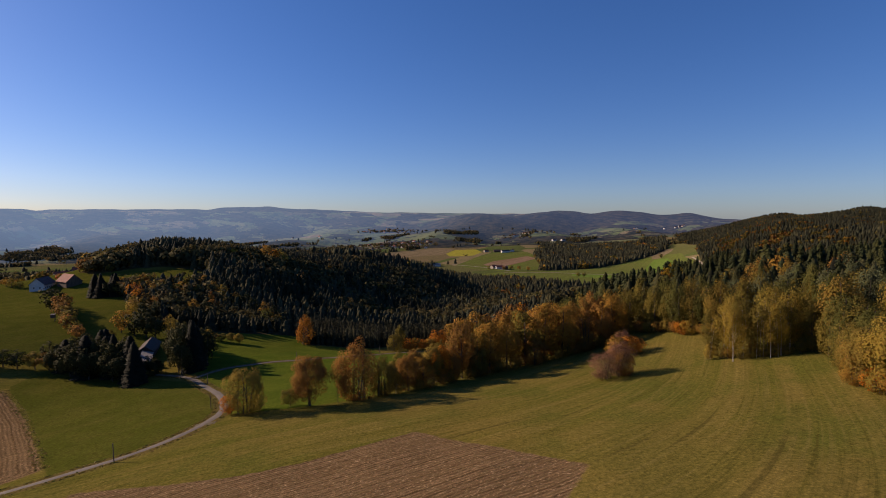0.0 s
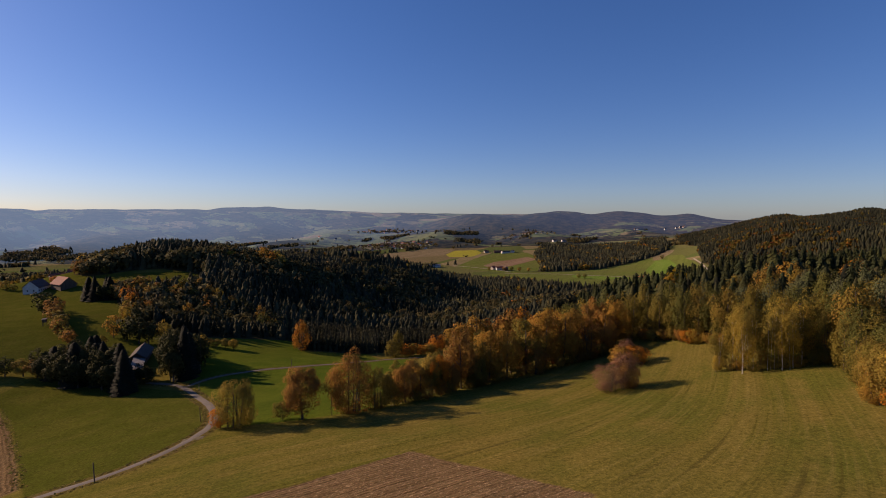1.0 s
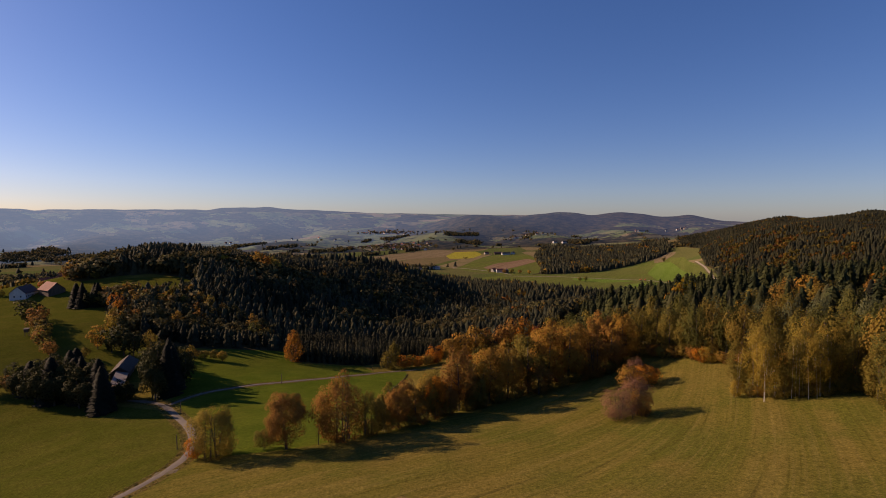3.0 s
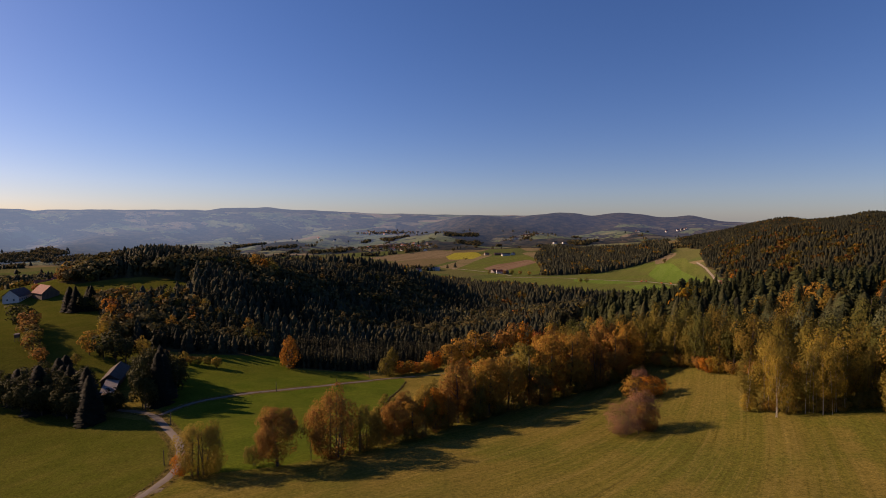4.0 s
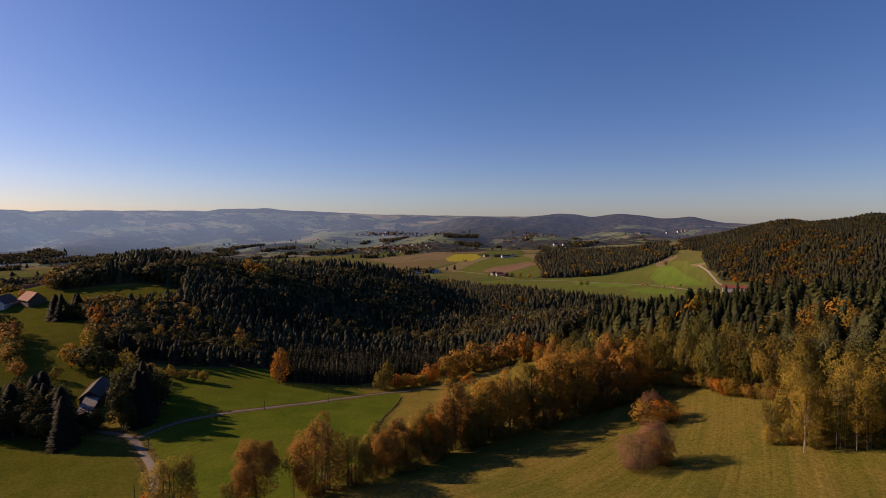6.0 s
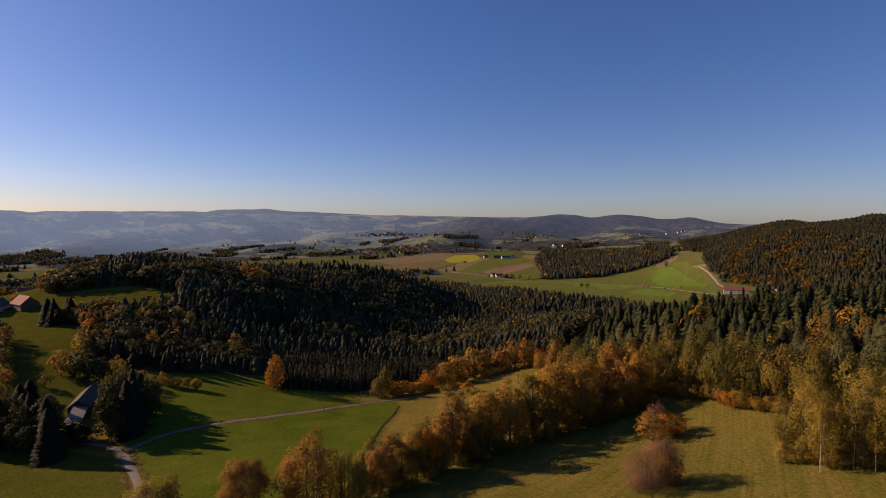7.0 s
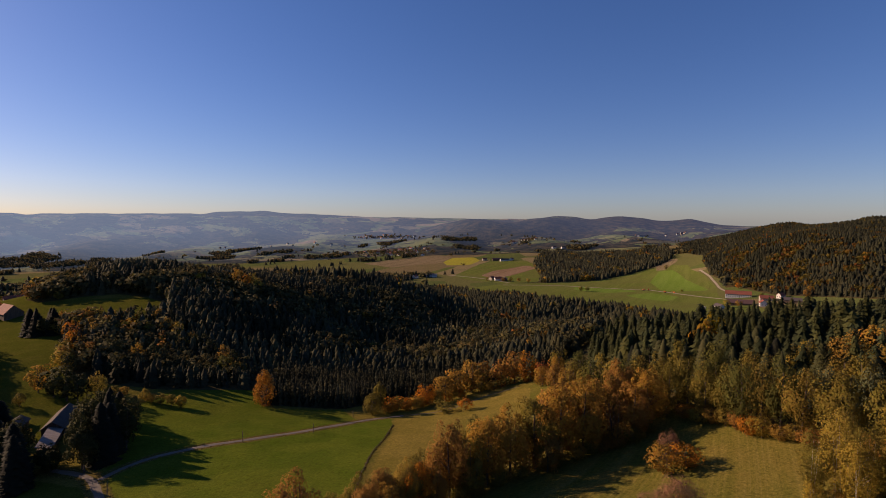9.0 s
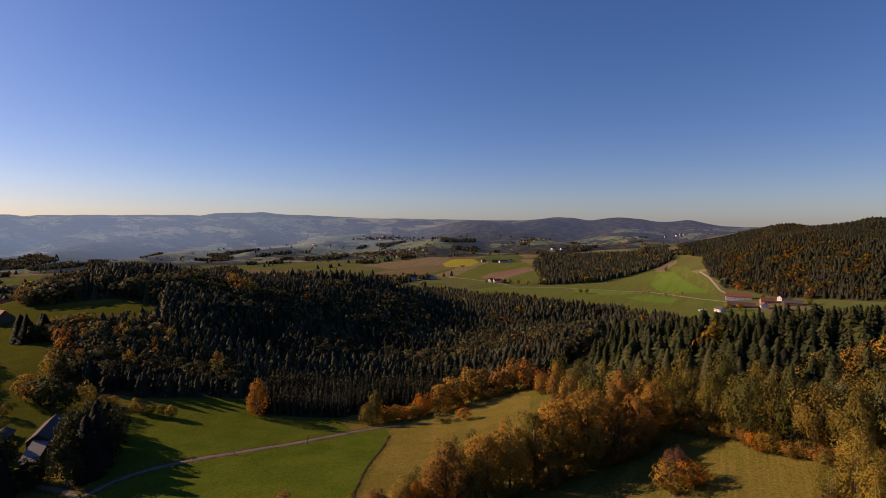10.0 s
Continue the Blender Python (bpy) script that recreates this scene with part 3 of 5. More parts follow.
def build_land():
    angles = np.concatenate([FRONT, BACK])
    x, y, quads = polar(np.concatenate([[0.05], np.geomspace(8, 2300, 400)]), angles)
    far = np.hypot(x, y)
    floats = {"plough": cover(PLOUGH, x, y), "lush": cover(LUSH, x, y), "meadow": cover(MEADOW, x, y), "tan": cover(TAN, x, y),
              "earth": cover(EARTH, x, y), "rape": cover(RAPE, x, y), "fresh": cover(FRESH, x, y), "pasture": cover(PASTURE, x, y), "stubble": cover(STUBBLE, x, y), "wood": np.maximum(cover(WOODS, x, y), copse(x, y) * 60), "distance": step(650, 900, far)}
    near = np.min([np.hypot(x[:, None] - p[:, 0], y[:, None] - p[:, 1]).min(1) for p in map(dense, LANES)], axis=0)
    edge = dense([(-18, 291), (-19, 272), (-22, 250), (-22.5, 225), (-22, 196), (-21, 180)])
    fenced = np.hypot(x[:, None] - edge[:, 0], y[:, None] - edge[:, 1]).min(1)
    floats["verge"] = np.maximum(3.6 - near, 0.7 - fenced).clip(-20, 4)
    turn = np.radians(25 + 35 * step(0, 100, x))
    table = np.linspace(-600, 600, 1201)
    drift = np.cumsum(np.tan(np.radians(25 + 35 * step(0, 100, table))))
    floats["mow"] = (y - np.interp(x, table, drift)) * 0.8
    floats["ahead"] = x * np.cos(turn) + y * np.sin(turn)
    floats["furrow"] = np.where(x < -95, inside(PLOUGH[1], x, y), x * math.cos(radians(62)) - y * math.sin(radians(62)))
    me = mesh_of("ground", np.stack([x, y, relief(x, y)], 1), quads, None, LAND, True, floats)
    tagged(new("ground", me), "rolling farmland with mown meadows and ploughed strips", "ground", kind="structure")
    x, y, quads = polar(np.concatenate([np.linspace(2285, 4400, 90), np.linspace(4450, 4930, 8)]), angles)
    z = relief(x, y) - 3 * (1 - step(2285, 2350, np.hypot(x, y)))
    hill = np.exp(-0.5 * ((x - 300) / 420) ** 2 - 0.5 * ((y - 3250) / 330) ** 2) + np.exp(-0.5 * ((x - 830) / 250) ** 2 - 0.5 * ((y - 3380) / 200) ** 2)
    top = np.percentile(z, 90)
    crest = ((z - top) / (z.max() - top)).clip(-1, 0.5)  # the tops are wooded
    # the emitted haze grows with distance
    me = mesh_of("backdrop", np.stack([x, y, z], 1), quads, None, FAR, True, {"wood": np.maximum(np.maximum(copse(x, y), np.maximum(hill - 0.45, 0.25 * np.exp(-0.5 * ((x / y.clip(500, None) - 0.42) / 0.13) ** 2) * step(3300, 3800, np.hypot(x, y)) - 0.08)), crest), "haze": 0.12 + 0.88 * step(2300, 3700, np.hypot(x, y))})
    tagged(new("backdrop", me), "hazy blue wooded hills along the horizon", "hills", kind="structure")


build_land()


def ribbon(name, line, width, material, label, category, lift=0.07):
    """A way laid over the ground along a line of places."""
    p = np.array(line, float)
    seg = np.r_[0, np.cumsum(np.hypot(*np.diff(p, axis=0).T))]
    s = np.arange(0, seg[-1], 1.5)
    x, y = np.interp(s, seg, p[:, 0]), np.interp(s, seg, p[:, 1])
    k = np.ones(9) / 9
    if len(s) > 20:
        x, y = (np.convolve(np.pad(v, 4, "edge"), k, "valid") for v in (x, y))
    dx, dy = np.gradient(x), np.gradient(y)
    d = np.hypot(dx, dy)
    offs = np.linspace(-0.5, 0.5, 5)
    wob = 1 + 0.06 * np.sin(s / 3.1) + 0.05 * np.sin(s / 1.3)
    vx = x[:, None] + (dy / d)[:, None] * offs * width * wob[:, None]
    vy = y[:, None] - (dx / d)[:, None] * offs * width * wob[:, None]
    z = relief(vx.ravel(), vy.ravel()) + lift + np.tile([-0.12, 0.02, 0.05, 0.02, -0.12], len(s))
    i, j = np.meshgrid(np.arange(len(s) - 1), np.arange(4), indexing="ij")
    q = np.stack([i * 5 + j, (i + 1) * 5 + j, (i + 1) * 5 + j + 1, i * 5 + j + 1], -1).reshape(-1, 4)
    me = mesh_of(name, np.stack([vx.ravel(), vy.ravel(), z], 1), q[:, ::-1], None, material, True)
    return tagged(new(name, me), label, category, kind="structure")


ribbon("road", LANES[0],
       3.2, TARMAC, "narrow pale tarmac lane winding up to the farm", "road")
ribbon("road", LANES[1], 3.0, TARMAC, "narrow pale lane crossing the green meadow", "road", 0.1)
ribbon("road", [(-78, 151), (-71, 152.5)], 4.0, DIRT, "short gravel field entrance beside the lane", "road", 0.04)
ribbon("road", [(-12, 312), (5, 314), (32, 335), (53, 340)], 2.4, DIRT, "grassy field track along the copse", "track", 0.05)
PALE = plain_material("pale_road", (0.30, 0.25, 0.175), (0.25, 0.21, 0.15), 0.1)
ribbon("road", [(160, 1290), (300, 1270), (400, 1190), (462, 1125), (481, 1055), (496, 981), (514, 921), (525, 895)], 5, PALE, "pale valley road between green fields", "road", 0.4)
ribbon("road", [(640, 1260), (615, 1168), (585, 1085), (568, 1044), (556, 993), (540, 950)], 4.5, PALE, "pale farm track below the wooded ridge", "road", 0.4)
ribbon("road", [(30, 1545), (95, 1480), (150, 1410), (185, 1330)], 6, PALE, "pale track to a valley farmstead", "road", 0.4)

# ---- trees ----
def unit(v):
    return v / (np.linalg.norm(v, axis=-1, keepdims=True) + 1e-9)


def leaf_quads(r, centres, normals, size):
    """One slightly folded leaf spray at every centre."""
    n = len(centres)
    a = unit(np.cross(normals, unit(r.normal(size=(n, 3)))))
    b = np.cross(normals, a)
    s = size * r.uniform(0.65, 1.35, (n, 1))
    c = centres
    v = np.stack([c - a * s, c - b * s * 0.62 - normals * s * 0.15, c + a * s, c + b * s * 0.62 - normals * s * 0.15], 1).reshape(-1, 3)
    return v, np.arange(4 * n).reshape(-1, 4)


def leafy_crown(seed, high, wide, low, leaves, size, blobs=26, gap=0.0, top=0.5, ruffle=0.45):
    """Sprays on many uneven bunches that fill a crown between the heights low and high."""
    r = np.random.default_rng(seed)
    mid, half = low + (high - low) * top, (high - low) / 2
    d = unit(r.normal(size=(blobs, 3)))
    at = d * r.uniform(0.42, 0.84, (blobs, 1))
    at[:, 2] = np.where(at[:, 2] < 0, at[:, 2] * 0.95, at[:, 2])
    size_of = r.uniform(0.20, 0.42, blobs) * (34 / blobs) ** 0.25
    pick = r.choice(blobs, leaves, p=size_of**2 / (size_of**2).sum())
    way = unit(r.normal(size=(leaves, 3)) + 0.55 * d[pick] + (0, 0, 0.25))
    p = at[pick] + way * (size_of[pick] * r.uniform(0.72, 1.08, leaves))[:, None]
    held = np.linalg.norm(p, axis=1) > 0.30 + gap
    p, way = p[held], way[held]
    low_taper = np.clip(1.0 - 0.25 * np.clip(-p[:, 2:3] - 0.3, 0, 1), 0.5, 1)
    p = p * np.array([wide / 2, wide / 2, half]) * np.concatenate([low_taper, low_taper, np.ones_like(low_taper)], 1) + (0, 0, mid)
    p[:, 2] = np.maximum(p[:, 2], max(low * 0.6, 0.012 * high))
    # sprays shade as the bunch that they belong to
    out = unit(unit((p - (0, 0, mid)) / np.array([wide / 2, wide / 2, half])) * 0.8 + way * 0.55 + (0, 0, 0.15) + 0.18 * r.normal(size=way.shape))
    return *leaf_quads(r, p, unit(way + ruffle * r.normal(size=way.shape)), size), np.repeat(out, 4, 0)


def limbs(seed, high, wide, low, stems=1, thick=0.32, count=9):
    """Trunks with tapering limbs."""
    r = np.random.default_rng(seed + 500)
    s = Shape()
    for k in range(stems):
        lean = r.normal(size=2) * (0.05 if stems == 1 else 0.13) * wide
        base = r.normal(size=2) * (0.0 if stems == 1 else 0.09 * wide)
        hs = np.linspace(-0.4, high * r.uniform(0.78, 0.9), 6)
        f = (hs / high).clip(0, 1)
        pts = np.stack([base[0] + lean[0] * f**1.3, base[1] + lean[1] * f**1.3, hs], 1)
        t = thick * (1 if stems == 1 else 0.55)
        s.tube(pts, t * (1.15 - f * 1.05), 7)
        for _ in range(count if stems == 1 else count // 2):
            q = r.uniform(0.25, 0.8)
            root = np.array([np.interp(q * high, hs, pts[:, n]) for n in range(3)])
            a = r.uniform(0, 6.28)
            reach = wide * 0.42 * (1.15 - q) * r.uniform(0.7, 1.1)
            tip = root + (math.cos(a) * reach, math.sin(a) * reach, reach * r.uniform(0.5, 1.1))
            s.tube([root, (root + tip) / 2 + (0, 0, -0.06 * reach), tip], [t * 0.45 * (1.1 - q), t * 0.26 * (1.1 - q), 0.02], 4)
    return s


def spruce_shape(seed, high, wide, tiers, rim, low=0.04, taper=0.85, ragged=0.14):
    """Drooping skirts of boughs, one over another, in a slim and slightly bulging cone."""
    r = np.random.default_rng(seed)
    verts, tris, out, at = [], [], [], 0
    lop = r.uniform(0, 6.28)
    for k in range(tiers):
        f = k / tiers
        z = high * (low + (0.96 - low) * f)
        reach = wide / 2 * ((1 - f) ** taper * 0.96 + 0.05)
        deep = high / tiers * 1.6 + 0.35 * reach
        a = (np.arange(rim) + r.uniform(-0.25, 0.25, rim)) / rim * 6.283 + r.uniform(0, 6.28)
        rr = reach * (1.0 + ragged * np.where(np.arange(rim) % 2, -1, 0.6)) * r.uniform(1 - ragged, 1 + ragged, rim) * (1 + 0.10 * np.cos(a - lop))
        edge = np.stack([rr * np.cos(a), rr * np.sin(a), z + r.normal(0, 0.22, rim) * high / tiers - 0.20 * rr], 1)
        tip = np.array([[r.normal() * 0.015 * wide, r.normal() * 0.015 * wide, min(z + deep, high)]])
        verts += [edge, tip]
        side = np.stack([np.cos(a), np.sin(a), 0.55 + 0 * a], 1)
        out += [side, np.array([[0.0, 0.0, 1.0]])]
        j = np.arange(rim)
        tris.append(np.stack([at + j, at + (j + 1) % rim, np.full(rim, at + rim)], 1))
        at += rim + 1
    out = np.concatenate(out)
    return np.concatenate(verts), np.concatenate(tris), unit(unit(out) + 0.12 * r.normal(size=out.shape))


def spruce_boughs(seed, high, wide, whorls, arms, taper=0.8, droop=0.30, low=0.03, fan=1.0):
    """Whorls of drooping, folded boughs that shorten to a thin tip, ragged all round."""
    r = np.random.default_rng(seed)
    n = whorls * arms
    f = ((np.arange(n) // arms + r.uniform(-0.45, 0.45, n)) / whorls).clip(0, 0.985)
    a = np.arange(n) * 2.399 + r.uniform(-0.5, 0.5, n)
    reach = wide / 2 * ((1 - f) ** taper + 0.03) * r.uniform(0.62, 1.14, n)
    way, side = np.stack([np.cos(a), np.sin(a), 0 * a], 1), np.stack([-np.sin(a), np.cos(a), 0 * a], 1)
    up = np.array((0, 0, 1.0))
    z = (high * (low + (0.97 - low) * f))[:, None] * up
    l, drop = reach[:, None], (reach * droop * r.uniform(0.5, 1.5, n))[:, None]
    broad = (l * r.uniform(0.26, 0.42, (n, 1)) + 0.012 * high) * fan
    root, tip = z + l * 0.28 * up, z + way * l - drop * up
    mid = z + way * l * r.uniform(0.5, 0.66, (n, 1)) - (drop * 0.75 + 0.10 * l) * up
    v = np.stack([root, mid - side * broad, tip, mid + side * broad], 1).reshape(-1, 3)
    v[:, 2] = v[:, 2].clip(0.004 * high, high)
    out = np.repeat(way * 0.85 + up * (0.35 + 0.5 * f[:, None]), 4, 0)
    return v, np.arange(4 * n).reshape(-1, 4), unit(unit(out) + 0.05 * r.normal(size=out.shape))


PROTO = {}


def proto(kind, leaf, which):
    """Trunk and crown meshes of a kind of tree 16 m high, shared by all its repeats."""
    key = (kind, leaf, which)
    coarse = (1, 1.8, 5, 16)[which // 10]
    if key in PROTO:
        return PROTO[key]
    seed = 100 * which + len(kind) * 7
    if kind == "spruce_tree":
        trunk = Shape().tube([(0, 0, -0.4), (0, 0, 8), (0.05, 0, 15.2)], [0.26, 0.16, 0.03], 6).mesh("trunk", BARK, True)
        v, q, out = spruce_boughs(seed, 16, 6.4, 54, 24, (0.85, 0.6, 0.5, 0.7)[which % 4], 0.34, 0.02, 0.55)
        crown = mesh_of("crown", v, q, None, LEAVES[leaf], normals=out)
    else:
        plan = {
            # kind: width, lowest leaves, leaves, spray size, bunches, stems, gap
            "broad_tree": (13, 1.0, 10000, 0.205, 58, 1, 0.10),
            "field_tree": (13, 1.3, 16000, 0.175, 64, 1, 0.08),
            "clump_tree": (13, -3.0, 10500, 0.198, 60, 5, 0.08),
            "sapling": (6, 2.0, 420, 0.16, 40, 1, 0.0),
            "birch_tree": (9.5, 1.6, 7000, 0.15, 90, 3, 0.0),
            "shrub": (15, -1.0, 2600, 0.36, 60, 5, 0.15),
            "bare_shrub": (14, -1.5, 9000, 0.15, 70, 14, 0.0),
            "wood_tree": (12, 0.2, 7200, 0.20, 56, 1, 0.16),
        }[kind]
        wide, low, count, size, blobs, stems, gap = plan
        thick = {"birch_tree": 0.11, "shrub": 0.16, "bare_shrub": 0.14, "sapling": 0.16}.get(kind, 0.34)
        trunk = limbs(seed, 16, wide, low, stems, thick, 12 if kind == "bare_shrub" else 9).mesh("trunk", BIRCH_BARK if kind == "birch_tree" else BARK, True)
        v, q, out = leafy_crown(seed, 16, wide, low, int(count / coarse), size * coarse**0.42, blobs, gap, 0.5, 0.22)
        crown = mesh_of("crown", v, q, None, LEAVES[leaf], normals=out)
    PROTO[key] = trunk, crown
    return PROTO[key]


WIDE = {"spruce_tree": 6.4, "broad_tree": 13, "field_tree": 13, "clump_tree": 13, "birch_tree": 9.5, "sapling": 6, "shrub": 15, "bare_shrub": 14, "wood_tree": 12}
WORDS = {
    "ochre": "ochre-brown leaves", "rust": "rust-brown leaves", "orange": "bright orange leaves", "red": "dull red leaves",
    "olive": "olive-brown turning leaves", "bronze": "dull bronze leaves", "gold": "golden-yellow leaves", "green": "dark green leaves", "twig": "bare reddish twigs", "pine": "blue-green needles", "dark": "dense dark leaves", "fir": "green needles", "spruce": "dark green needles",
}
KINDS = {"spruce_tree": "tall spruce", "broad_tree": "round-crowned tree", "field_tree": "single field tree", "clump_tree": "many-stemmed tree", "birch_tree": "pale-stemmed birch", "sapling": "thin sapling",
         "shrub": "spreading shrub", "bare_shrub": "thin spreading shrub", "wood_tree": "woodland tree"}


def plant(kind, leaf, x, y, high, wide, where, group="", which=None, sink=0.0):
    """One tree; those further up the valley have coarser sprays."""
    away = math.hypot(x - 4, y - 50)
    which = 10 * ((away > 132) + (away > 218) + (away > 290)) + (int(RNG.integers(1, 4)) if which is None else which)
    trunk, crown = proto(kind, leaf, which)
    tree = new(kind)
    k = wide / WIDE[kind]
    tree.matrix_basis = pose(x, y, ground_z(x, y) - sink, 0, 0, float(RNG.uniform(0, 360))) @ Matrix.Diagonal((k, k, high / 16, 1))
    part("trunk", trunk, tree)
    part("crown", crown, tree)
    return tagged(tree, f"{KINDS[kind]} with {WORDS[leaf]} {where}", "shrub" if "shrub" in kind else "tree", group)


def along(line, spacing, jitter, seed):
    r = np.random.default_rng(seed)
    p = np.array(line, float)
    seg = np.r_[0, np.cumsum(np.hypot(*np.diff(p, axis=0).T))]
    s = np.arange(spacing / 2, seg[-1], spacing)
    return np.stack([np.interp(s, seg, p[:, 0]), np.interp(s, seg, p[:, 1])], 1) + r.normal(size=(len(s), 2)) * jitter


HEDGE = "in the hedge above the lane"
for kind, leaf, x, y, high, wide in (
    ("clump_tree", "gold", -65.5, 160, 15.5, 14), ("shrub", "orange", -71.5, 160.5, 8, 6), ("field_tree", "rust", -45, 162.5, 17.5, 15.5), ("shrub", "olive", -52, 163.5, 7, 7), ("sapling", "olive", -36, 165, 9.5, 4),
    ("clump_tree", "rust", -30, 168, 22, 16.5), ("clump_tree", "olive", -21.5, 172, 15, 10), ("birch_tree", "olive", -17.5, 174, 10, 6),
    ("broad_tree", "rust", -13, 179, 13.5, 10), ("broad_tree", "ochre", -7.5, 184, 13.0, 9.5), ("broad_tree", "orange", -1, 190, 15.5, 10),
    ("clump_tree", "rust", 3, 194, 11, 9), ("broad_tree", "rust", 8, 199.5, 21, 13), ("clump_tree", "olive", 14.5, 202, 15.5, 11), ("broad_tree", "ochre", 20, 208, 20, 14),
    ("clump_tree", "green", 16, 213, 19, 12), ("broad_tree", "ochre", 28, 213, 20, 14), ("broad_tree", "olive", 37, 218, 23, 15), ("broad_tree", "ochre", 46, 221, 24, 16),
    ("clump_tree", "rust", 41, 215, 12, 11), ("broad_tree", "ochre", 55, 224, 22, 15), ("broad_tree", "ochre", 60, 233, 24, 16), ("clump_tree", "rust", 66, 226, 19, 13),
    ("broad_tree", "rust", 74, 228, 21, 14), ("broad_tree", "ochre", 81, 232, 23, 15), ("broad_tree", "rust", 70, 240, 23, 15), ("clump_tree", "red", 52, 232, 20, 12),
    ("broad_tree", "rust", 50, 246, 21, 14), ("broad_tree", "ochre", 62, 254, 22, 15), ("broad_tree", "rust", 78, 250, 23, 15),
):
    plant(kind, leaf, x, y, high * (1.16 if 0 < x < 58 else 1.0), wide * (1.08 if 0 < x < 58 else 1.0), HEDGE, "hedge trees")
for n, (x, y) in enumerate(along([(-20, 180), (0, 198), (20, 214), (46, 230), (76, 244)], 7.5, 1.6, 12)):
    plant(("broad_tree", "clump_tree")[n % 2], ("olive", "rust", "bronze", "olive", "rust", "ochre")[n % 6], x, y, 15 + 0.5 * n, 11.5, HEDGE, "hedge trees")
for n, (x, y) in enumerate(along([(-24, 170), (-8, 183), (10, 199), (34, 214), (58, 222), (84, 229)], 5.2, 1.2, 11)):
    plant("shrub", ("rust", "olive", "ochre", "olive", "rust")[n % 5], x, y, 4.5 + 2.5 * ((n * 37) % 10) / 10, 6.5, "under the hedge trees", "hedge shrubs")

# shrubs out on the mown meadow
plant("bare_shrub", "twig", 57, 168, 9.5, 15, "alone on the mown meadow", which=1)
plant("bare_shrub", "twig", 62, 168.5, 12.5, 12, "alone on the mown meadow", which=2)
plant("shrub", "rust", 62, 166.5, 9, 8, "standing on the mown meadow")
plant("shrub", "orange", 77.5, 198, 8.5, 10, "standing on the mown meadow")
plant("shrub", "ochre", 71.5, 198.5, 9.5, 11, "standing on the mown meadow")
plant("bare_shrub", "twig", 75, 203, 12, 7, "beside an orange shrub")

# birch grove and the edge of the wood on the slope
GROVE = "in the meadow grove"
for n, (x, y, high, wide, leaf) in enumerate((
    (94, 170, 17.5, 9, "olive"), (97, 166, 18.5, 9, "gold"), (96, 160, 18, 8, "gold"), (100, 163, 20, 9, "olive"), (103, 158, 18.5, 8.5, "olive"), (101, 170, 20, 9, "gold"),
    (106, 155, 18, 8, "gold"), (108, 162, 20, 9, "olive"), (109, 156, 18.5, 8.5, "olive"), (113, 158, 20, 9, "gold"), (104, 175, 20, 10, "gold"), (114, 168, 21, 10, "gold"),
)):
    plant("birch_tree", leaf, x, y, high, wide, GROVE, "birch grove", which=n % 3 + 1)
for x, y, leaf, h in ((92.5, 168, "gold", 6), (97, 165, "ochre", 4), (104, 160, "olive", 3), (111, 160, "ochre", 3), (100, 168, "olive", 5), (106, 166, "ochre", 5), (112, 165, "olive", 6), (117, 162, "gold", 6), (119, 157, "ochre", 5), (96, 172, "gold", 6), (109, 171, "olive", 6), (116, 171, "ochre", 7), (99, 161, "olive", 3.5), (107, 157, "gold", 3.5), (95.5, 166.5, "bronze", 4.5), (101.5, 160, "bronze", 4), (105, 157.5, "olive", 4.5), (110, 155, "bronze", 4), (114, 154, "olive", 5), (117, 153, "bronze", 5)):
    plant("shrub", leaf, x, y, h, 4.5, "at the foot of the birches", "grove shrubs")
EDGE = "at the wood's edge"
for x, y, leaf, h, w in ((119, 157, "olive", 17, 9), (122, 150, "bronze", 17, 10), (117, 146, "olive", 15, 9), (115, 139, "green", 17, 10), (110, 132, "olive", 15, 9), (106, 124, "bronze", 14, 9), (101, 118, "ochre", 11, 8)):
    plant("clump_tree", leaf, x, y, h, w, EDGE, "edge trees")
edge_line = [(62, 262), (76, 258), (90, 246), (95, 232), (101, 217), (108, 204), (115, 190), (122, 174), (126, 160), (124, 148), (119, 138), (108, 124), (100, 112), (98, 98), (104, 84)]
turns = ("olive", "green", "olive", "olive", "bronze", "olive", "green", "green", "bronze", "olive")
for n, (x, y) in enumerate(along(edge_line, 6.0, 1.4, 21)):
    near = y < 150
    plant("wood_tree", turns[(n * 7) % 10] if not near else ("bronze", "gold", "olive")[n % 3] if y < 118 else ("green", "olive", "green")[n % 3], x + 1.5, y + 1, 20 + 5 * ((n * 29) % 10) / 10 - (5 if near else 0), 11 + (n * 13) % 4, EDGE, "edge trees")
for n, (x, y) in enumerate(along(edge_line[2:], 4.4, 0.9, 22)):
    plant("shrub", ("ochre", "bronze", "rust", "orange", "gold")[n % 5], x - 0.5, y - 1.5, 5 + 3 * ((n * 31) % 10) / 10, 7.5, "at the foot of the wood", "edge shrubs")
turns2 = ("olive", "green", "bronze", "olive", "green", "olive", "dark", "green", "olive", "dark")
for n, (x, y) in enumerate(along([(70, 275), (90, 266), (104, 245), (110, 226), (118, 208), (127, 190), (136, 172), (138, 155), (130, 140), (120, 122), (114, 105), (118, 88)], 6.5, 2.2, 23)):
    if n % 5 in (1, 2, 4):
        plant("spruce_tree", "fir", x + 5, y + 3, 20 + 4 * ((n * 17) % 10) / 10, 9.5 + n % 3, "rising behind the wood's edge", "slope firs")
    else:
        plant("wood_tree", turns2[(n * 3) % 10], x + 5, y + 3, 21 + 4 * ((n * 17) % 10) / 10, 11 + n % 3, EDGE, "edge trees")
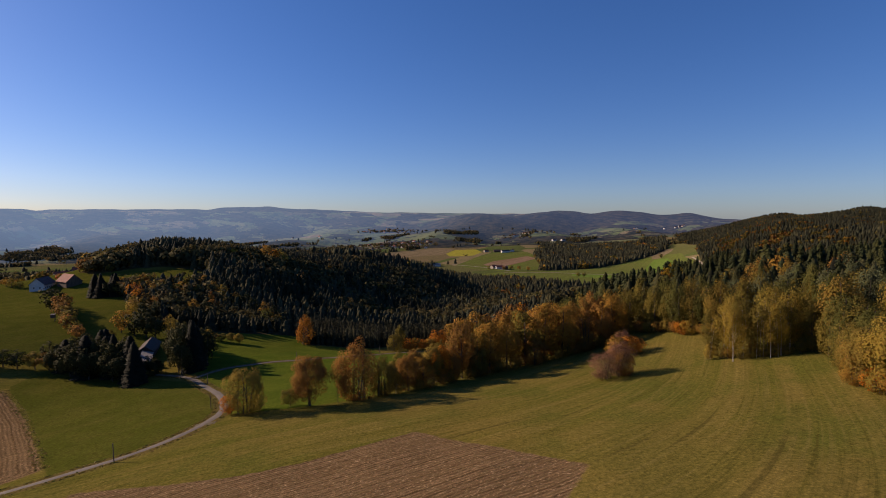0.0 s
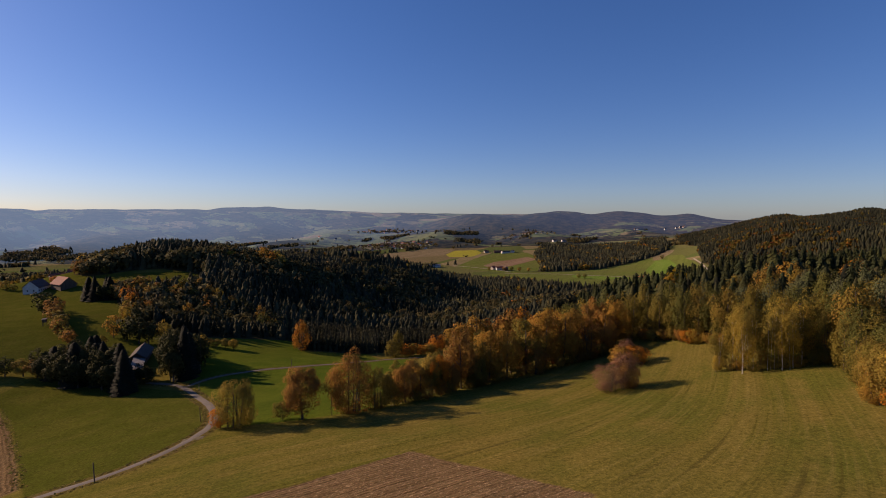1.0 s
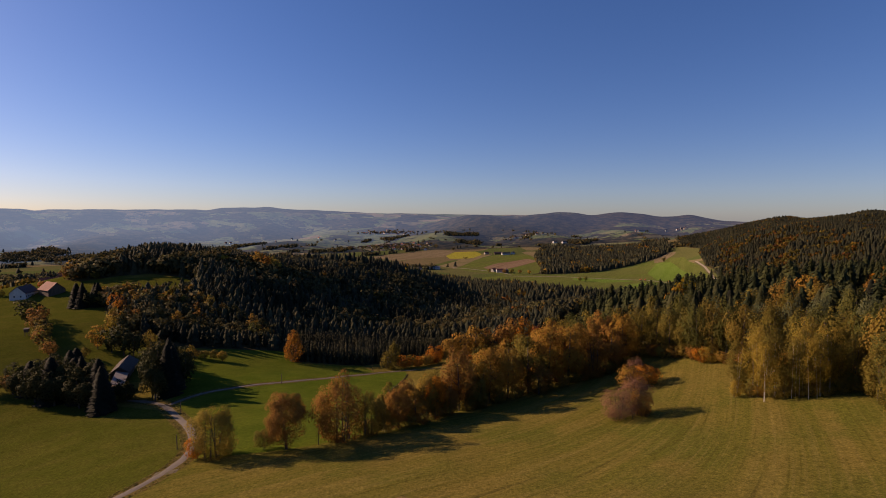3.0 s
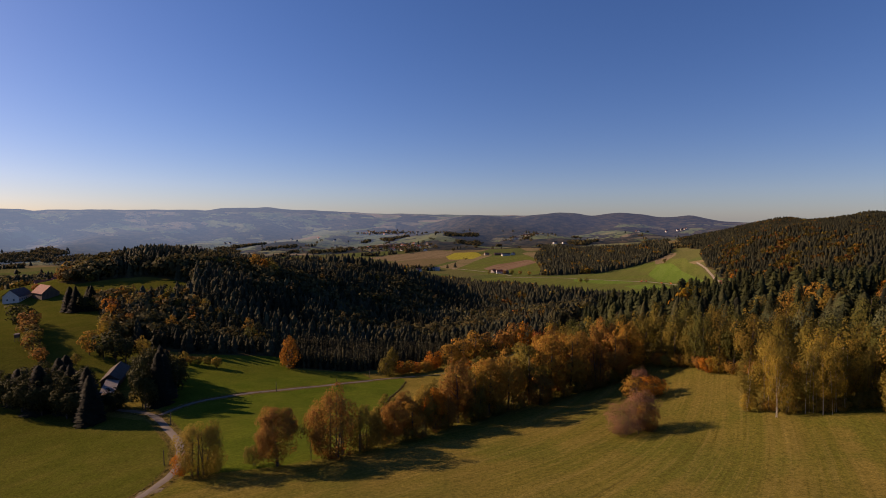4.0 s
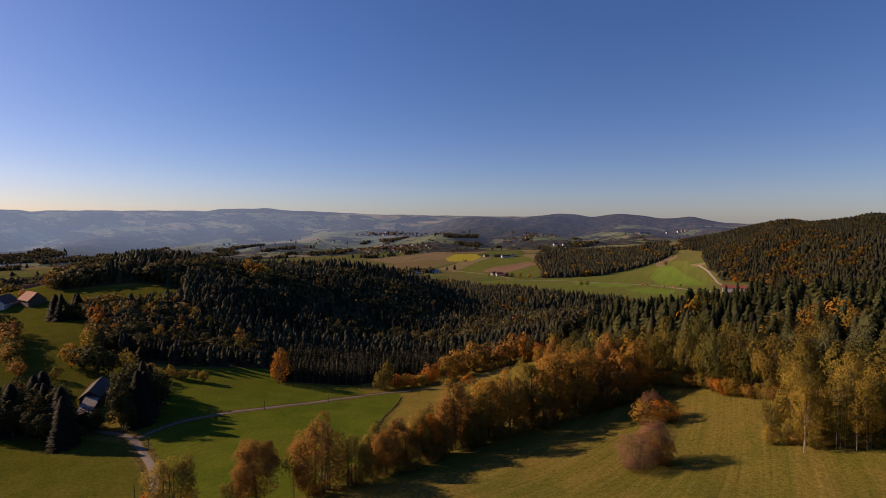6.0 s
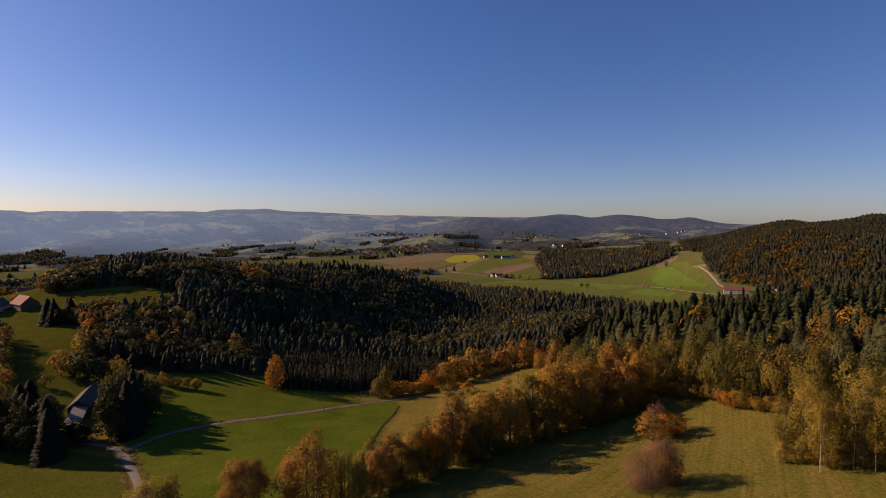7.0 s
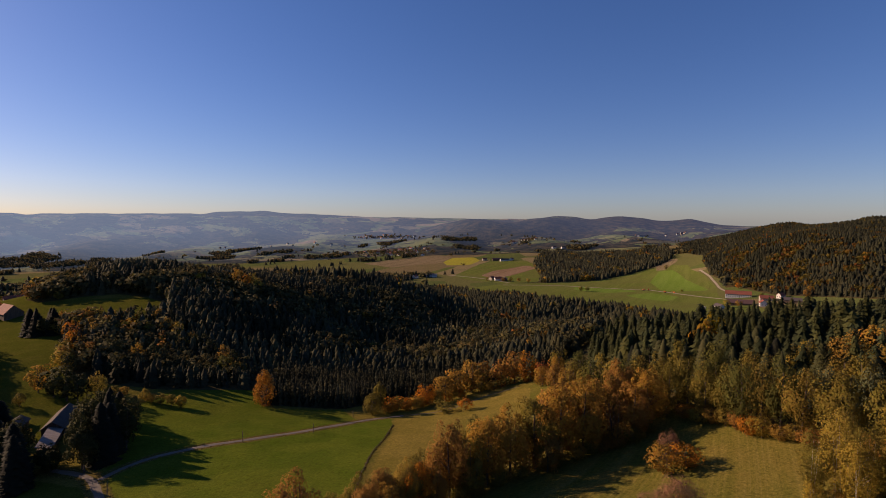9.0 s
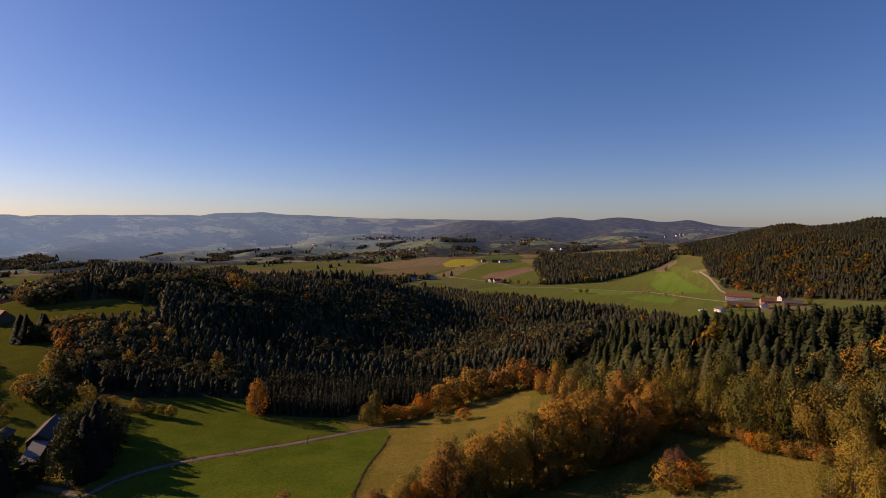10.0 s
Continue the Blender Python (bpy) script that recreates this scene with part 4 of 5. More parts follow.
for n, (x, y) in enumerate(along([(84, 285), (104, 272), (118, 248), (126, 226), (136, 206), (146, 186), (150, 164), (142, 142), (132, 120), (128, 98)], 7.5, 2.6, 24)):
    plant("spruce_tree", "fir" if n % 3 else "spruce", x + 6, y + 4, 18 + 3 * ((n * 17) % 10) / 10, 9 + n % 3, "rising behind the wood's edge", "slope firs")
for x, y, leaf, h in ((138, 213, "ochre", 22), (146, 205, "bronze", 20), (130, 222, "gold", 21), (150, 216, "ochre", 20), (125, 201, "bronze", 21), (160, 196, "rust", 19)):
    plant("wood_tree", leaf, x, y, h, 13, "among the conifers on the slope")
for x, y, h in ((121, 186, 23), (127, 180, 24), (133, 168, 24), (140, 160, 23), (118, 196, 22), (144, 172, 24), (136, 150, 22)):
    plant("wood_tree", "pine", x, y, h, 9.5, "among the conifers on the slope", "slope pines")

# bushes along the field track by the spruce stand
for kind, leaf, x, y, high, wide in (
    ("clump_tree", "olive", -31, 315, 11, 9), ("broad_tree", "olive", -28, 320, 15, 6), ("shrub", "orange", -22, 321, 7, 9), ("shrub", "orange", -15, 325, 6.5, 9), ("shrub", "ochre", -8, 328, 7, 9),
    ("clump_tree", "orange", -3, 333, 11, 10), ("broad_tree", "ochre", 8, 338, 14, 11), ("broad_tree", "ochre", 16, 343, 16, 13), ("broad_tree", "ochre", 24, 349, 18, 12), ("clump_tree", "olive", 31, 352, 12, 9),
    ("broad_tree", "rust", 42, 352, 14, 11), ("broad_tree", "rust", 50, 350, 18, 12), ("clump_tree", "orange", 57, 346, 17, 11), ("shrub", "olive", 8, 311, 4, 9), ("shrub", "orange", 18, 311, 6, 7),
    ("broad_tree", "rust", 30, 360, 15, 12), ("shrub", "ochre", 37, 346, 5, 8),
):
    plant(kind, leaf, x, y, high * 1.15, wide * 1.3, "beside the field track", "track bushes")
for n, (x, y) in enumerate(along([(-27, 318), (0, 331), (26, 349), (52, 350)], 4.6, 1.0, 17)):
    plant("shrub", ("ochre", "orange", "olive", "orange", "gold")[n % 5], x, y - 1, 4.5 + (n * 7) % 5, 8, "beside the field track", "track shrubs")
for x, y, leaf, h in ((64, 338, "red", 13), (70, 326, "ochre", 16), (66, 312, "rust", 15), (74, 342, "olive", 17), (62, 328, "ochre", 11), (72, 300, "olive", 18), (66, 288, "ochre", 17), (80, 316, "green", 18)):
    plant("clump_tree", leaf, x, y, h, 11, "beside the track", "track end trees")
plant("clump_tree", "orange", -90, 317, 20, 13, "beside the spruce stand", which=2)

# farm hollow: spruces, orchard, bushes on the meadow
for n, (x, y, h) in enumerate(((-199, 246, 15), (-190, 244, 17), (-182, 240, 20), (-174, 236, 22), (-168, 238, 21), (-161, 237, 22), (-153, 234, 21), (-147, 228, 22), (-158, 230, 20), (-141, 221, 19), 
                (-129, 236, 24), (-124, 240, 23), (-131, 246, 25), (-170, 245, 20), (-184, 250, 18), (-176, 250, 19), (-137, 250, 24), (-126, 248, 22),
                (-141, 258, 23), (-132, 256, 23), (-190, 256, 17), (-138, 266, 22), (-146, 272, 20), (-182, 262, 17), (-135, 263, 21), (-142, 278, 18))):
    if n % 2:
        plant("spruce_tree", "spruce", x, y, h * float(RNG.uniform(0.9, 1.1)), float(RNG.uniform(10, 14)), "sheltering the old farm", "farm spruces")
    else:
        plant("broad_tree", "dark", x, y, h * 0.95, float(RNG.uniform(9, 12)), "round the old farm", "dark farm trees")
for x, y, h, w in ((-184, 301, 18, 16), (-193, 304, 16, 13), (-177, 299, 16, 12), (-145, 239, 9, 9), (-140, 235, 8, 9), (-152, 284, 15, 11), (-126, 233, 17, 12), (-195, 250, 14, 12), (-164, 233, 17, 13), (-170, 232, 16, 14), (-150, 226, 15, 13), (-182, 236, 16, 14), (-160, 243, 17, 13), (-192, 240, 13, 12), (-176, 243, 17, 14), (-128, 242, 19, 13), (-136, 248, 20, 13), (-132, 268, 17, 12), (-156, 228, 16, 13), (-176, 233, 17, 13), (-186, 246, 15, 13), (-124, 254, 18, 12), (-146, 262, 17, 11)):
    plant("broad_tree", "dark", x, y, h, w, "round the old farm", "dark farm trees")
for n, x in enumerate(range(-262, -194, 8)):
    plant("broad_tree", ("rust", "dark", "dark", "bronze")[n % 4], x, 243 + n % 2, 9.5, 10, "in a row below the meadow", "orchard row")
plant("broad_tree", "orange", -196, 264, 10, 8, "behind the farm spruces")
plant("broad_tree", "gold", -171, 305, 15, 10, "above the old farm")
plant("broad_tree", "ochre", -204, 308, 16, 11, "above the old farm")
for x, y, h, leaf in ((-166, 310, 7, "olive"), (-148, 307, 8.5, "gold"), (-144, 306, 6, "ochre"), (-139, 305, 6, "olive"), (-133, 304, 7, "olive"), (-127, 302, 8, "gold"), (-162, 311, 6, "ochre"), (-200, 292, 8, "olive")):
    plant("field_tree", leaf, x, y, h * 0.85, 6.5, "on the green meadow", "meadow fruit trees")
for x, y, h, leaf, kind in ((-284, 356, 15, "dark", "broad_tree"), (-276, 350, 10, "dark", "broad_tree"), (-272, 348, 9, "rust", "broad_tree"), (-236, 306, 9, "rust", "broad_tree"), (-287, 366, 9, "olive", "shrub"), (-277, 352, 8, "olive", "shrub"), (-269, 344, 12, "rust", "broad_tree"), (-263, 338, 9, "ochre", "shrub"),
                            (-258, 330, 10, "rust", "broad_tree"), (-250, 324, 9, "olive", "shrub"), (-240, 312, 10, "olive", "broad_tree"), (-246, 318, 8, "ochre", "shrub"), (-232, 302, 9, "olive", "shrub"),
                            (-218, 290, 8, "rust", "broad_tree"), (-260, 334, 9, "dark", "broad_tree"), (-246, 320, 9, "dark", "broad_tree"), (-236, 308, 8, "dark", "shrub"), (-224, 296, 8, "olive", "shrub")):
    plant(kind, leaf, x, y, h * 1.2, h * 1.15, "in the hill hedge", "hill hedge")
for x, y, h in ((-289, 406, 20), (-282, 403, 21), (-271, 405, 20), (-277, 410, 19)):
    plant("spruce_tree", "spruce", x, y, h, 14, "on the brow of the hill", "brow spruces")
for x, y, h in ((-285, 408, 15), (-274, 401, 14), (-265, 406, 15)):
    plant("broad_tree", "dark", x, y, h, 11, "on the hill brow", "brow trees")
for x, y, h, leaf in ((-266, 402, 13, "olive"), (-258, 398, 14, "ochre"), (-250, 396, 15, "olive"), (-244, 388, 15, "orange"), (-236, 376, 16, "red"), (-230, 368, 15, "orange"), (-224, 352, 13, "gold"),
                      (-218, 344, 13, "ochre"), (-212, 338, 12, "gold"), (-240, 398, 15, "ochre"), (-228, 384, 16, "ochre"), (-250, 408, 15, "olive")):
    plant("wood_tree", leaf, x, y, h, 11, "below the hill wood", "hill edge trees")


BELT = "in the autumn belt"
for n, (x, y, leaf) in enumerate((
    (-280, 424, "ochre"), (-268, 420, "olive"), (-258, 418, "ochre"), (-246, 416, "gold"), (-238, 420, "rust"), (-228, 418, "ochre"), (-216, 416, "olive"), (-205, 420, "ochre"), (-252, 405, "dark"), (-240, 393, "red"),
    (-232, 404, "rust"), (-224, 394, "ochre"), (-212, 390, "rust"), (-200, 399, "olive"), (-191, 406, "ochre"), (-180, 399, "gold"), (-168, 394, "ochre"), (-158, 392, "olive"), (-248, 388, "orange"),
    (-236, 374, "gold"), (-222, 366, "ochre"), (-228, 356, "olive"), (-208, 352, "rust"), (-196, 356, "dark"), (-184, 360, "ochre"), (-176, 364, "gold"), (-212, 334, "gold"), (-203, 328, "ochre"), (-218, 344, "rust"),
    (-150, 384, "dark"), (-138, 376, "ochre"), (-128, 368, "gold"), (-132, 362, "green"), (-197, 496, "ochre"), (86, 469, "gold"), (99, 480, "ochre"), (100, 445, "ochre"), (116, 446, "gold"), (117, 419, "olive"), (71, 421, "ochre"), (60, 388, "rust"), (92, 458, "ochre"),
    (-374, 504, "rust"), (-364, 499, "rust"), (-354, 496, "orange"), (-344, 494, "olive"), (-368, 512, "olive"), (-333, 494, "dark"), (-318, 496, "olive"),
)):
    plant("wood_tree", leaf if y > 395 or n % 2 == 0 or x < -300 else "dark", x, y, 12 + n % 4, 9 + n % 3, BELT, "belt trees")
for x, y, leaf in ((-183, 513, "ochre"), (-174, 509, "orange"), (-165, 507, "gold"), (-188, 520, "ochre"), (-172, 517, "gold")):
    plant("wood_tree", leaf, x, y, 22, 15, "on the wooded hilltop", "hilltop trees")


# ---- woods as a whole ----
def scatter(poly, spacing, seed, margin=0.0, keep=None):
    r = np.random.default_rng(seed)
    p = np.array(poly, float)
    (x0, y0), (x1, y1) = p.min(0), p.max(0)
    gx, gy = np.meshgrid(np.arange(x0, x1, spacing), np.arange(y0, y1, spacing))
    x, y = (g.ravel() + r.uniform(-0.45, 0.45, g.size) * spacing for g in (gx, gy))
    ok = inside(poly, x, y) > margin
    x, y = x[ok], y[ok]
    if keep is not None:
        ok = keep(x, y)
        x, y = x[ok], y[ok]
    return x, y


def many(name, shapes, x, y, high, wide, tints, material, label, category, seed, parent=None, sink=0.0):
    """All trees of a wood in one mesh. shapes: (verts, quads, tris) of trees 1 m high and 1 m wide."""
    r = np.random.default_rng(seed)
    z = relief(x, y) - sink
    pick = r.integers(0, len(shapes), len(x))
    v_all, q_all, t_all, c_all, n_all, base = [], [], [], [], [], 0
    for k, (v, q, t, out) in enumerate(shapes):
        m = np.where(pick == k)[0]
        if not len(m):
            continue
        a = r.uniform(0, 6.283, len(m))
        c, s = np.cos(a)[:, None], np.sin(a)[:, None]
        w, h = wide[m][:, None], high[m][:, None]
        vx = (v[:, 0] * c - v[:, 1] * s) * w + x[m][:, None]
        vy = (v[:, 0] * s + v[:, 1] * c) * w + y[m][:, None]
        vz = v[:, 2] * h + z[m][:, None]
        v_all.append(np.stack([vx, vy, vz], -1).reshape(-1, 3))
        if out is not None:
            n_all.append(np.stack([out[:, 0] * c - out[:, 1] * s, out[:, 0] * s + out[:, 1] * c, out[:, 2] + 0 * c], -1).reshape(-1, 3))
        offs = base + len(v) * np.arange(len(m))
        if q is not None:
            q_all.append((q[None] + offs[:, None, None]).reshape(-1, 4))
        if t is not None:
            t_all.append((t[None] + offs[:, None, None]).reshape(-1, 3))
        c_all.append(np.repeat(np.c_[tints[m], np.ones(len(m))], len(v), 0))
        base += len(v) * len(m)
    me = mesh_of(name, np.concatenate(v_all), np.concatenate(q_all) if q_all else None, np.concatenate(t_all) if t_all else None, material, tint=np.concatenate(c_all), normals=np.concatenate(n_all) if n_all else None)
    return tagged(new(name, me), label, category, kind="stuff")


def small_spruce(seed, whorls, arms, ragged=0.14, taper=0.85):
    v, t, out = spruce_shape(seed, 1.0, 1.0, whorls, arms, 0.03, taper, ragged)
    v[:, 2] = v[:, 2].clip(-0.05, 1.0)
    return v, None, t, out


def small_fir(seed, whorls, arms, taper=0.8, fan=1.0):
    v, q, out = spruce_boughs(seed, 1.0, 1.0, whorls, arms, taper, 0.22, 0.02, fan)
    return v, q, None, out


def small_broad(seed, leaves, size, blobs):
    v, q, out = leafy_crown(seed, 1.0, 1.0, 0.05, leaves, size, blobs, 0.1, 0.5, 0.25)
    return v, q, None, out


def pick_tints(r, n, choices, weights):
    c = np.array(choices)[r.choice(len(choices), n, p=np.array(weights) / sum(weights))]
    return c * r.uniform(0.75, 1.25, (n, 1))


GREENS = [(0.034, 0.034, 0.020), (0.042, 0.040, 0.021), (0.029, 0.031, 0.020), (0.050, 0.045, 0.021)]
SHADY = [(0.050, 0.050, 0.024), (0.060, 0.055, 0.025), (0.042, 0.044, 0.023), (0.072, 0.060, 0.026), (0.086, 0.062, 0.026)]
TURNED = [(0.135, 0.110, 0.026), (0.215, 0.135, 0.028), (0.210, 0.100, 0.026), (0.090, 0.090, 0.024), (0.310, 0.125, 0.022), (0.290, 0.185, 0.026), (0.220, 0.065, 0.028)]
SPRUCES = [small_spruce(n, 6, 8, 0.13, t) for n, t in ((1, 0.6), (2, 0.46))] + [small_fir(n, 8, 6, t, 0.95) for n, t in ((5, 0.5), (9, 0.42), (15, 0.65))]
SPRUCES_YOUNG = [small_fir(n, 7, 5, 0.7) for n in (21, 22, 23)]
SPRUCES_CLOSE = [small_fir(n, 22, 10, t, 0.72) for n, t in ((11, 0.75), (12, 0.6), (13, 0.85), (14, 0.5))]
SPRUCES_FAR = [small_spruce(5, 3, 5, 0.12, 0.75)] + [small_spruce(n, 3, 5, 0.18, 0.5) for n in (6, 7, 8)]
BROADS = [small_broad(n, 66, 0.125, 18) for n in (1, 2, 3, 4)]
BROADS_CLOSE = [small_broad(n, 330, 0.056, 34) for n in (8, 9, 10)]
BROADS_FAR = [small_broad(n, 20, 0.23, 8) for n in (5, 6, 7)]


def autumn_share(x, y, seed, size=90.0, scatter_by=0.35):
    return rolling(x, y, size, seed) + np.random.default_rng(seed).normal(0, scatter_by, len(x))


def wood(poly, spacing, seed, name, label, share, high, far=False, close=False, margin=2.0, keep=None, weights=(4, 3, 2, 2, 1.2, 1, 0.4), bright=None, deep=1.0, taller=None, young=False):
    """A mixed wood: conifers, with broadleaf trees where a slow noise is over a share."""
    r = np.random.default_rng(seed)
    x, y = scatter(poly, spacing, seed, margin, keep)
    broad = (autumn_share(x, y, seed + 1, 75.0, 0.30) if far else autumn_share(x, y, seed + 1)) > share(x, y)
    for leafy, shapes, material in ((False, SPRUCES_FAR if far else SPRUCES_CLOSE if close else SPRUCES_YOUNG if young else SPRUCES, NEEDLES), (True, BROADS_FAR if far else BROADS_CLOSE if close else BROADS, WOODS_LEAF)):
        m = broad == leafy
        n = int(m.sum())
        if not n:
            continue
        h = high * (r.uniform(0.78, 1.08, n) + 0.10 * rolling(x[m], y[m], 45, seed + 3)) * (0.94 if leafy else 1.0)
        h = h * (1 if taller is None else 1 + taller(x[m], y[m]))
        w = h * r.uniform(0.5, 0.75, n) * (1.0 if far or close else 1.2) if leafy else h * r.uniform(0.34, 0.52, n)
        w = w * ((1.1 if leafy else 1.4) if close else 1.4 if far else 0.85 if young else 1.2)
        tints = pick_tints(r, n, TURNED, weights) if leafy else pick_tints(r, n, GREENS, (3, 3, 2, 1.5)) * (1.1 + 0.45 * rolling(x[m], y[m], 80, seed + 4)).clip(0.6, 1.8)[:, None]
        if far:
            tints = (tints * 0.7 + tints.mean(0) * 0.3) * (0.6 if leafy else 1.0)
        tints = tints * deep
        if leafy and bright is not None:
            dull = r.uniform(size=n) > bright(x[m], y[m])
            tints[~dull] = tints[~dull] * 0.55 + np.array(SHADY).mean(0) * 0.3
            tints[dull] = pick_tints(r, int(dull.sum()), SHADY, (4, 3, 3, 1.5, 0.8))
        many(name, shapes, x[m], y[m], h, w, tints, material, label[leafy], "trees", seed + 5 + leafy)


def hump(x, y, cx, cy, sx, sy):
    return np.exp(-0.5 * ((x - cx) / sx) ** 2 - 0.5 * ((y - cy) / sy) ** 2)


def belts(x, y):
    """Where the autumn trees of the middle wood stand."""
    low = hump(x, y, -238, 409, 45, 16) + 0.6 * hump(x, y, -215, 378, 18, 26) + 0.7 * hump(x, y, -175, 398, 40, 12)
    return low + 1.3 * hump(x, y, -178, 508, 17, 13) + hump(x, y, -360, 510, 25, 25) + 1.2 * hump(x, y, -128, 368, 9, 9) + 0.9 * hump(x, y, 105, 440, 30, 60)


def middle_share(x, y):
    return 0.46 - 0.42 * belts(x, y) - 0.35 * hump(x, y, -70, 490, 60, 70) + 2.0 * hump(x, y, -35, 360, 60, 45)


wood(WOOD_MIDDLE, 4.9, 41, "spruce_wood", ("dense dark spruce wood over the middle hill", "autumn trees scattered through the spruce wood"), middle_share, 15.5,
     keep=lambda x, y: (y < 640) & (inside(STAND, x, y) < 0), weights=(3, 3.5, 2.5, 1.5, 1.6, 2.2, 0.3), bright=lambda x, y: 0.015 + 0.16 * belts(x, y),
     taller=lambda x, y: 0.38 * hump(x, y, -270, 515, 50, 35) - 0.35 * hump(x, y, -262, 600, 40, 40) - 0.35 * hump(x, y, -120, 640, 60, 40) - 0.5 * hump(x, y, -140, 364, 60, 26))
wood(STAND, 2.8, 45, "spruce_stand", ("even stand of young spruces above the meadow", "single orange trees in the spruce stand"), lambda x, y: 1.75 + 0 * x, 13.5, margin=0.5, young=True, deep=0.8)
wood(WOOD_MIDDLE, 7.8, 43, "spruce_wood", ("dark spruce wood falling to the valley", "autumn trees scattered through the far spruce wood"), lambda x, y: 1.0 + 0 * x, 17.5, True, keep=lambda x, y: y >= 640)


def right_keep(x, y):
    edge = inside(WOOD_RIGHT, x, y)
    return (edge > 17) & (y > 40) & (x < 0.95 * y + 25) & (y < 560)


SLOPE = ("tall dark conifers on the slope behind the meadow", "autumn broadleaf trees mixed among the conifers")
wood(WOOD_RIGHT, 7.0, 47, "mixed_wood", SLOPE, lambda x, y: 0.85 + 0.006 * np.clip(y - 200, -70, 90), 20.5, close=True, deep=(0.76, 0.86, 0.61), keep=lambda x, y: right_keep(x, y) & (y < 390), weights=(6, 3, 1.5, 4, 1, 1, 0.2),
     taller=lambda x, y: -0.32 * step(158, 195, x + 0.1 * (y - 290)))
wood(WOOD_RIGHT, 6.0, 48, "mixed_wood", SLOPE, lambda x, y: 0.95 + 0 * x, 14.0, keep=lambda x, y: right_keep(x, y) & (y >= 390), weights=(6, 3, 1.5, 4, 1, 1, 0.2))
wood(WOOD_RIGHT, 7.5, 49, "mixed_wood", ("dark conifers falling to the valley fields", "turning trees among the lower conifers"), lambda x, y: 0.9 + 0 * x, 19.0, True, keep=lambda x, y: (y >= 560) & (x < 0.95 * y), taller=lambda x, y: -0.35 * step(300, 360, x))
wood(WOOD_LEFT, 7.0, 51, "small_wood", ("dark conifers of a small wood by the hamlet", "brown trees of a small wood by the hamlet"), lambda x, y: -0.6 + 0 * x, 13.0, True)
def ridge_share(x, y):
    """The ridge turns on its lower western slope and along the crest."""
    return 0.95 - 0.75 * hump(x, y, 740, 1150, 130, 170) - 0.6 * hump(x, y, 1180, 1720, 90, 90) - 0.5 * hump(x, y, 630, 960, 60, 60)


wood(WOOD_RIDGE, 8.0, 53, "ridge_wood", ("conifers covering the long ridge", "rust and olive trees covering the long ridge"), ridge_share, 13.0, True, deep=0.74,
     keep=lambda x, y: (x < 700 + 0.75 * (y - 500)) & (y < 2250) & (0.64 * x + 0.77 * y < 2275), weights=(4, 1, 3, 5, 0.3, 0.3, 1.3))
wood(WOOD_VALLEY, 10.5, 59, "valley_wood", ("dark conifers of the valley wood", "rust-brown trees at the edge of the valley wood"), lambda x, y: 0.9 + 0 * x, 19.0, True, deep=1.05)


def far_woods():
    """Copses and tree rows between the fields of the outer valley."""
    r = np.random.default_rng(71)
    n = 60000
    a, d = r.uniform(-0.86, 0.72, n), np.sqrt(r.uniform(1150**2, 3000**2, n))
    x, y = d * np.sin(a), d * np.cos(a)
    rows = np.abs(rolling(x, y, 520, 75)) < 0.010
    clear = (cover(PASTURE + STUBBLE + EARTH + RAPE, x, y) < -12) & (cover(WOODS, x, y) < 0)
    ok = ((copse(x, y) > 0) | (rows & (r.uniform(size=n) < 0.6))) & clear
    x, y = x[ok], y[ok]
    broad = r.uniform(size=len(x)) < 0.35
    for leafy, shapes, material in ((False, SPRUCES_FAR, NEEDLES), (True, BROADS_FAR, WOODS_LEAF)):
        m = np.where(broad == leafy)[0][:3300]
        h = r.uniform(11, 18, len(m))
        tints = pick_tints(r, len(m), SHADY, (3, 3, 1, 3, 2)) if leafy else pick_tints(r, len(m), GREENS, (1, 1, 1, 1))
        many("far_wood", shapes, x[m], y[m], h, h * (1.3 if leafy else 0.75), tints, material, "copses and tree rows across the outer valley", "trees", 77 + leafy)


far_woods()


# ---- buildings ----
HOUSE = {}


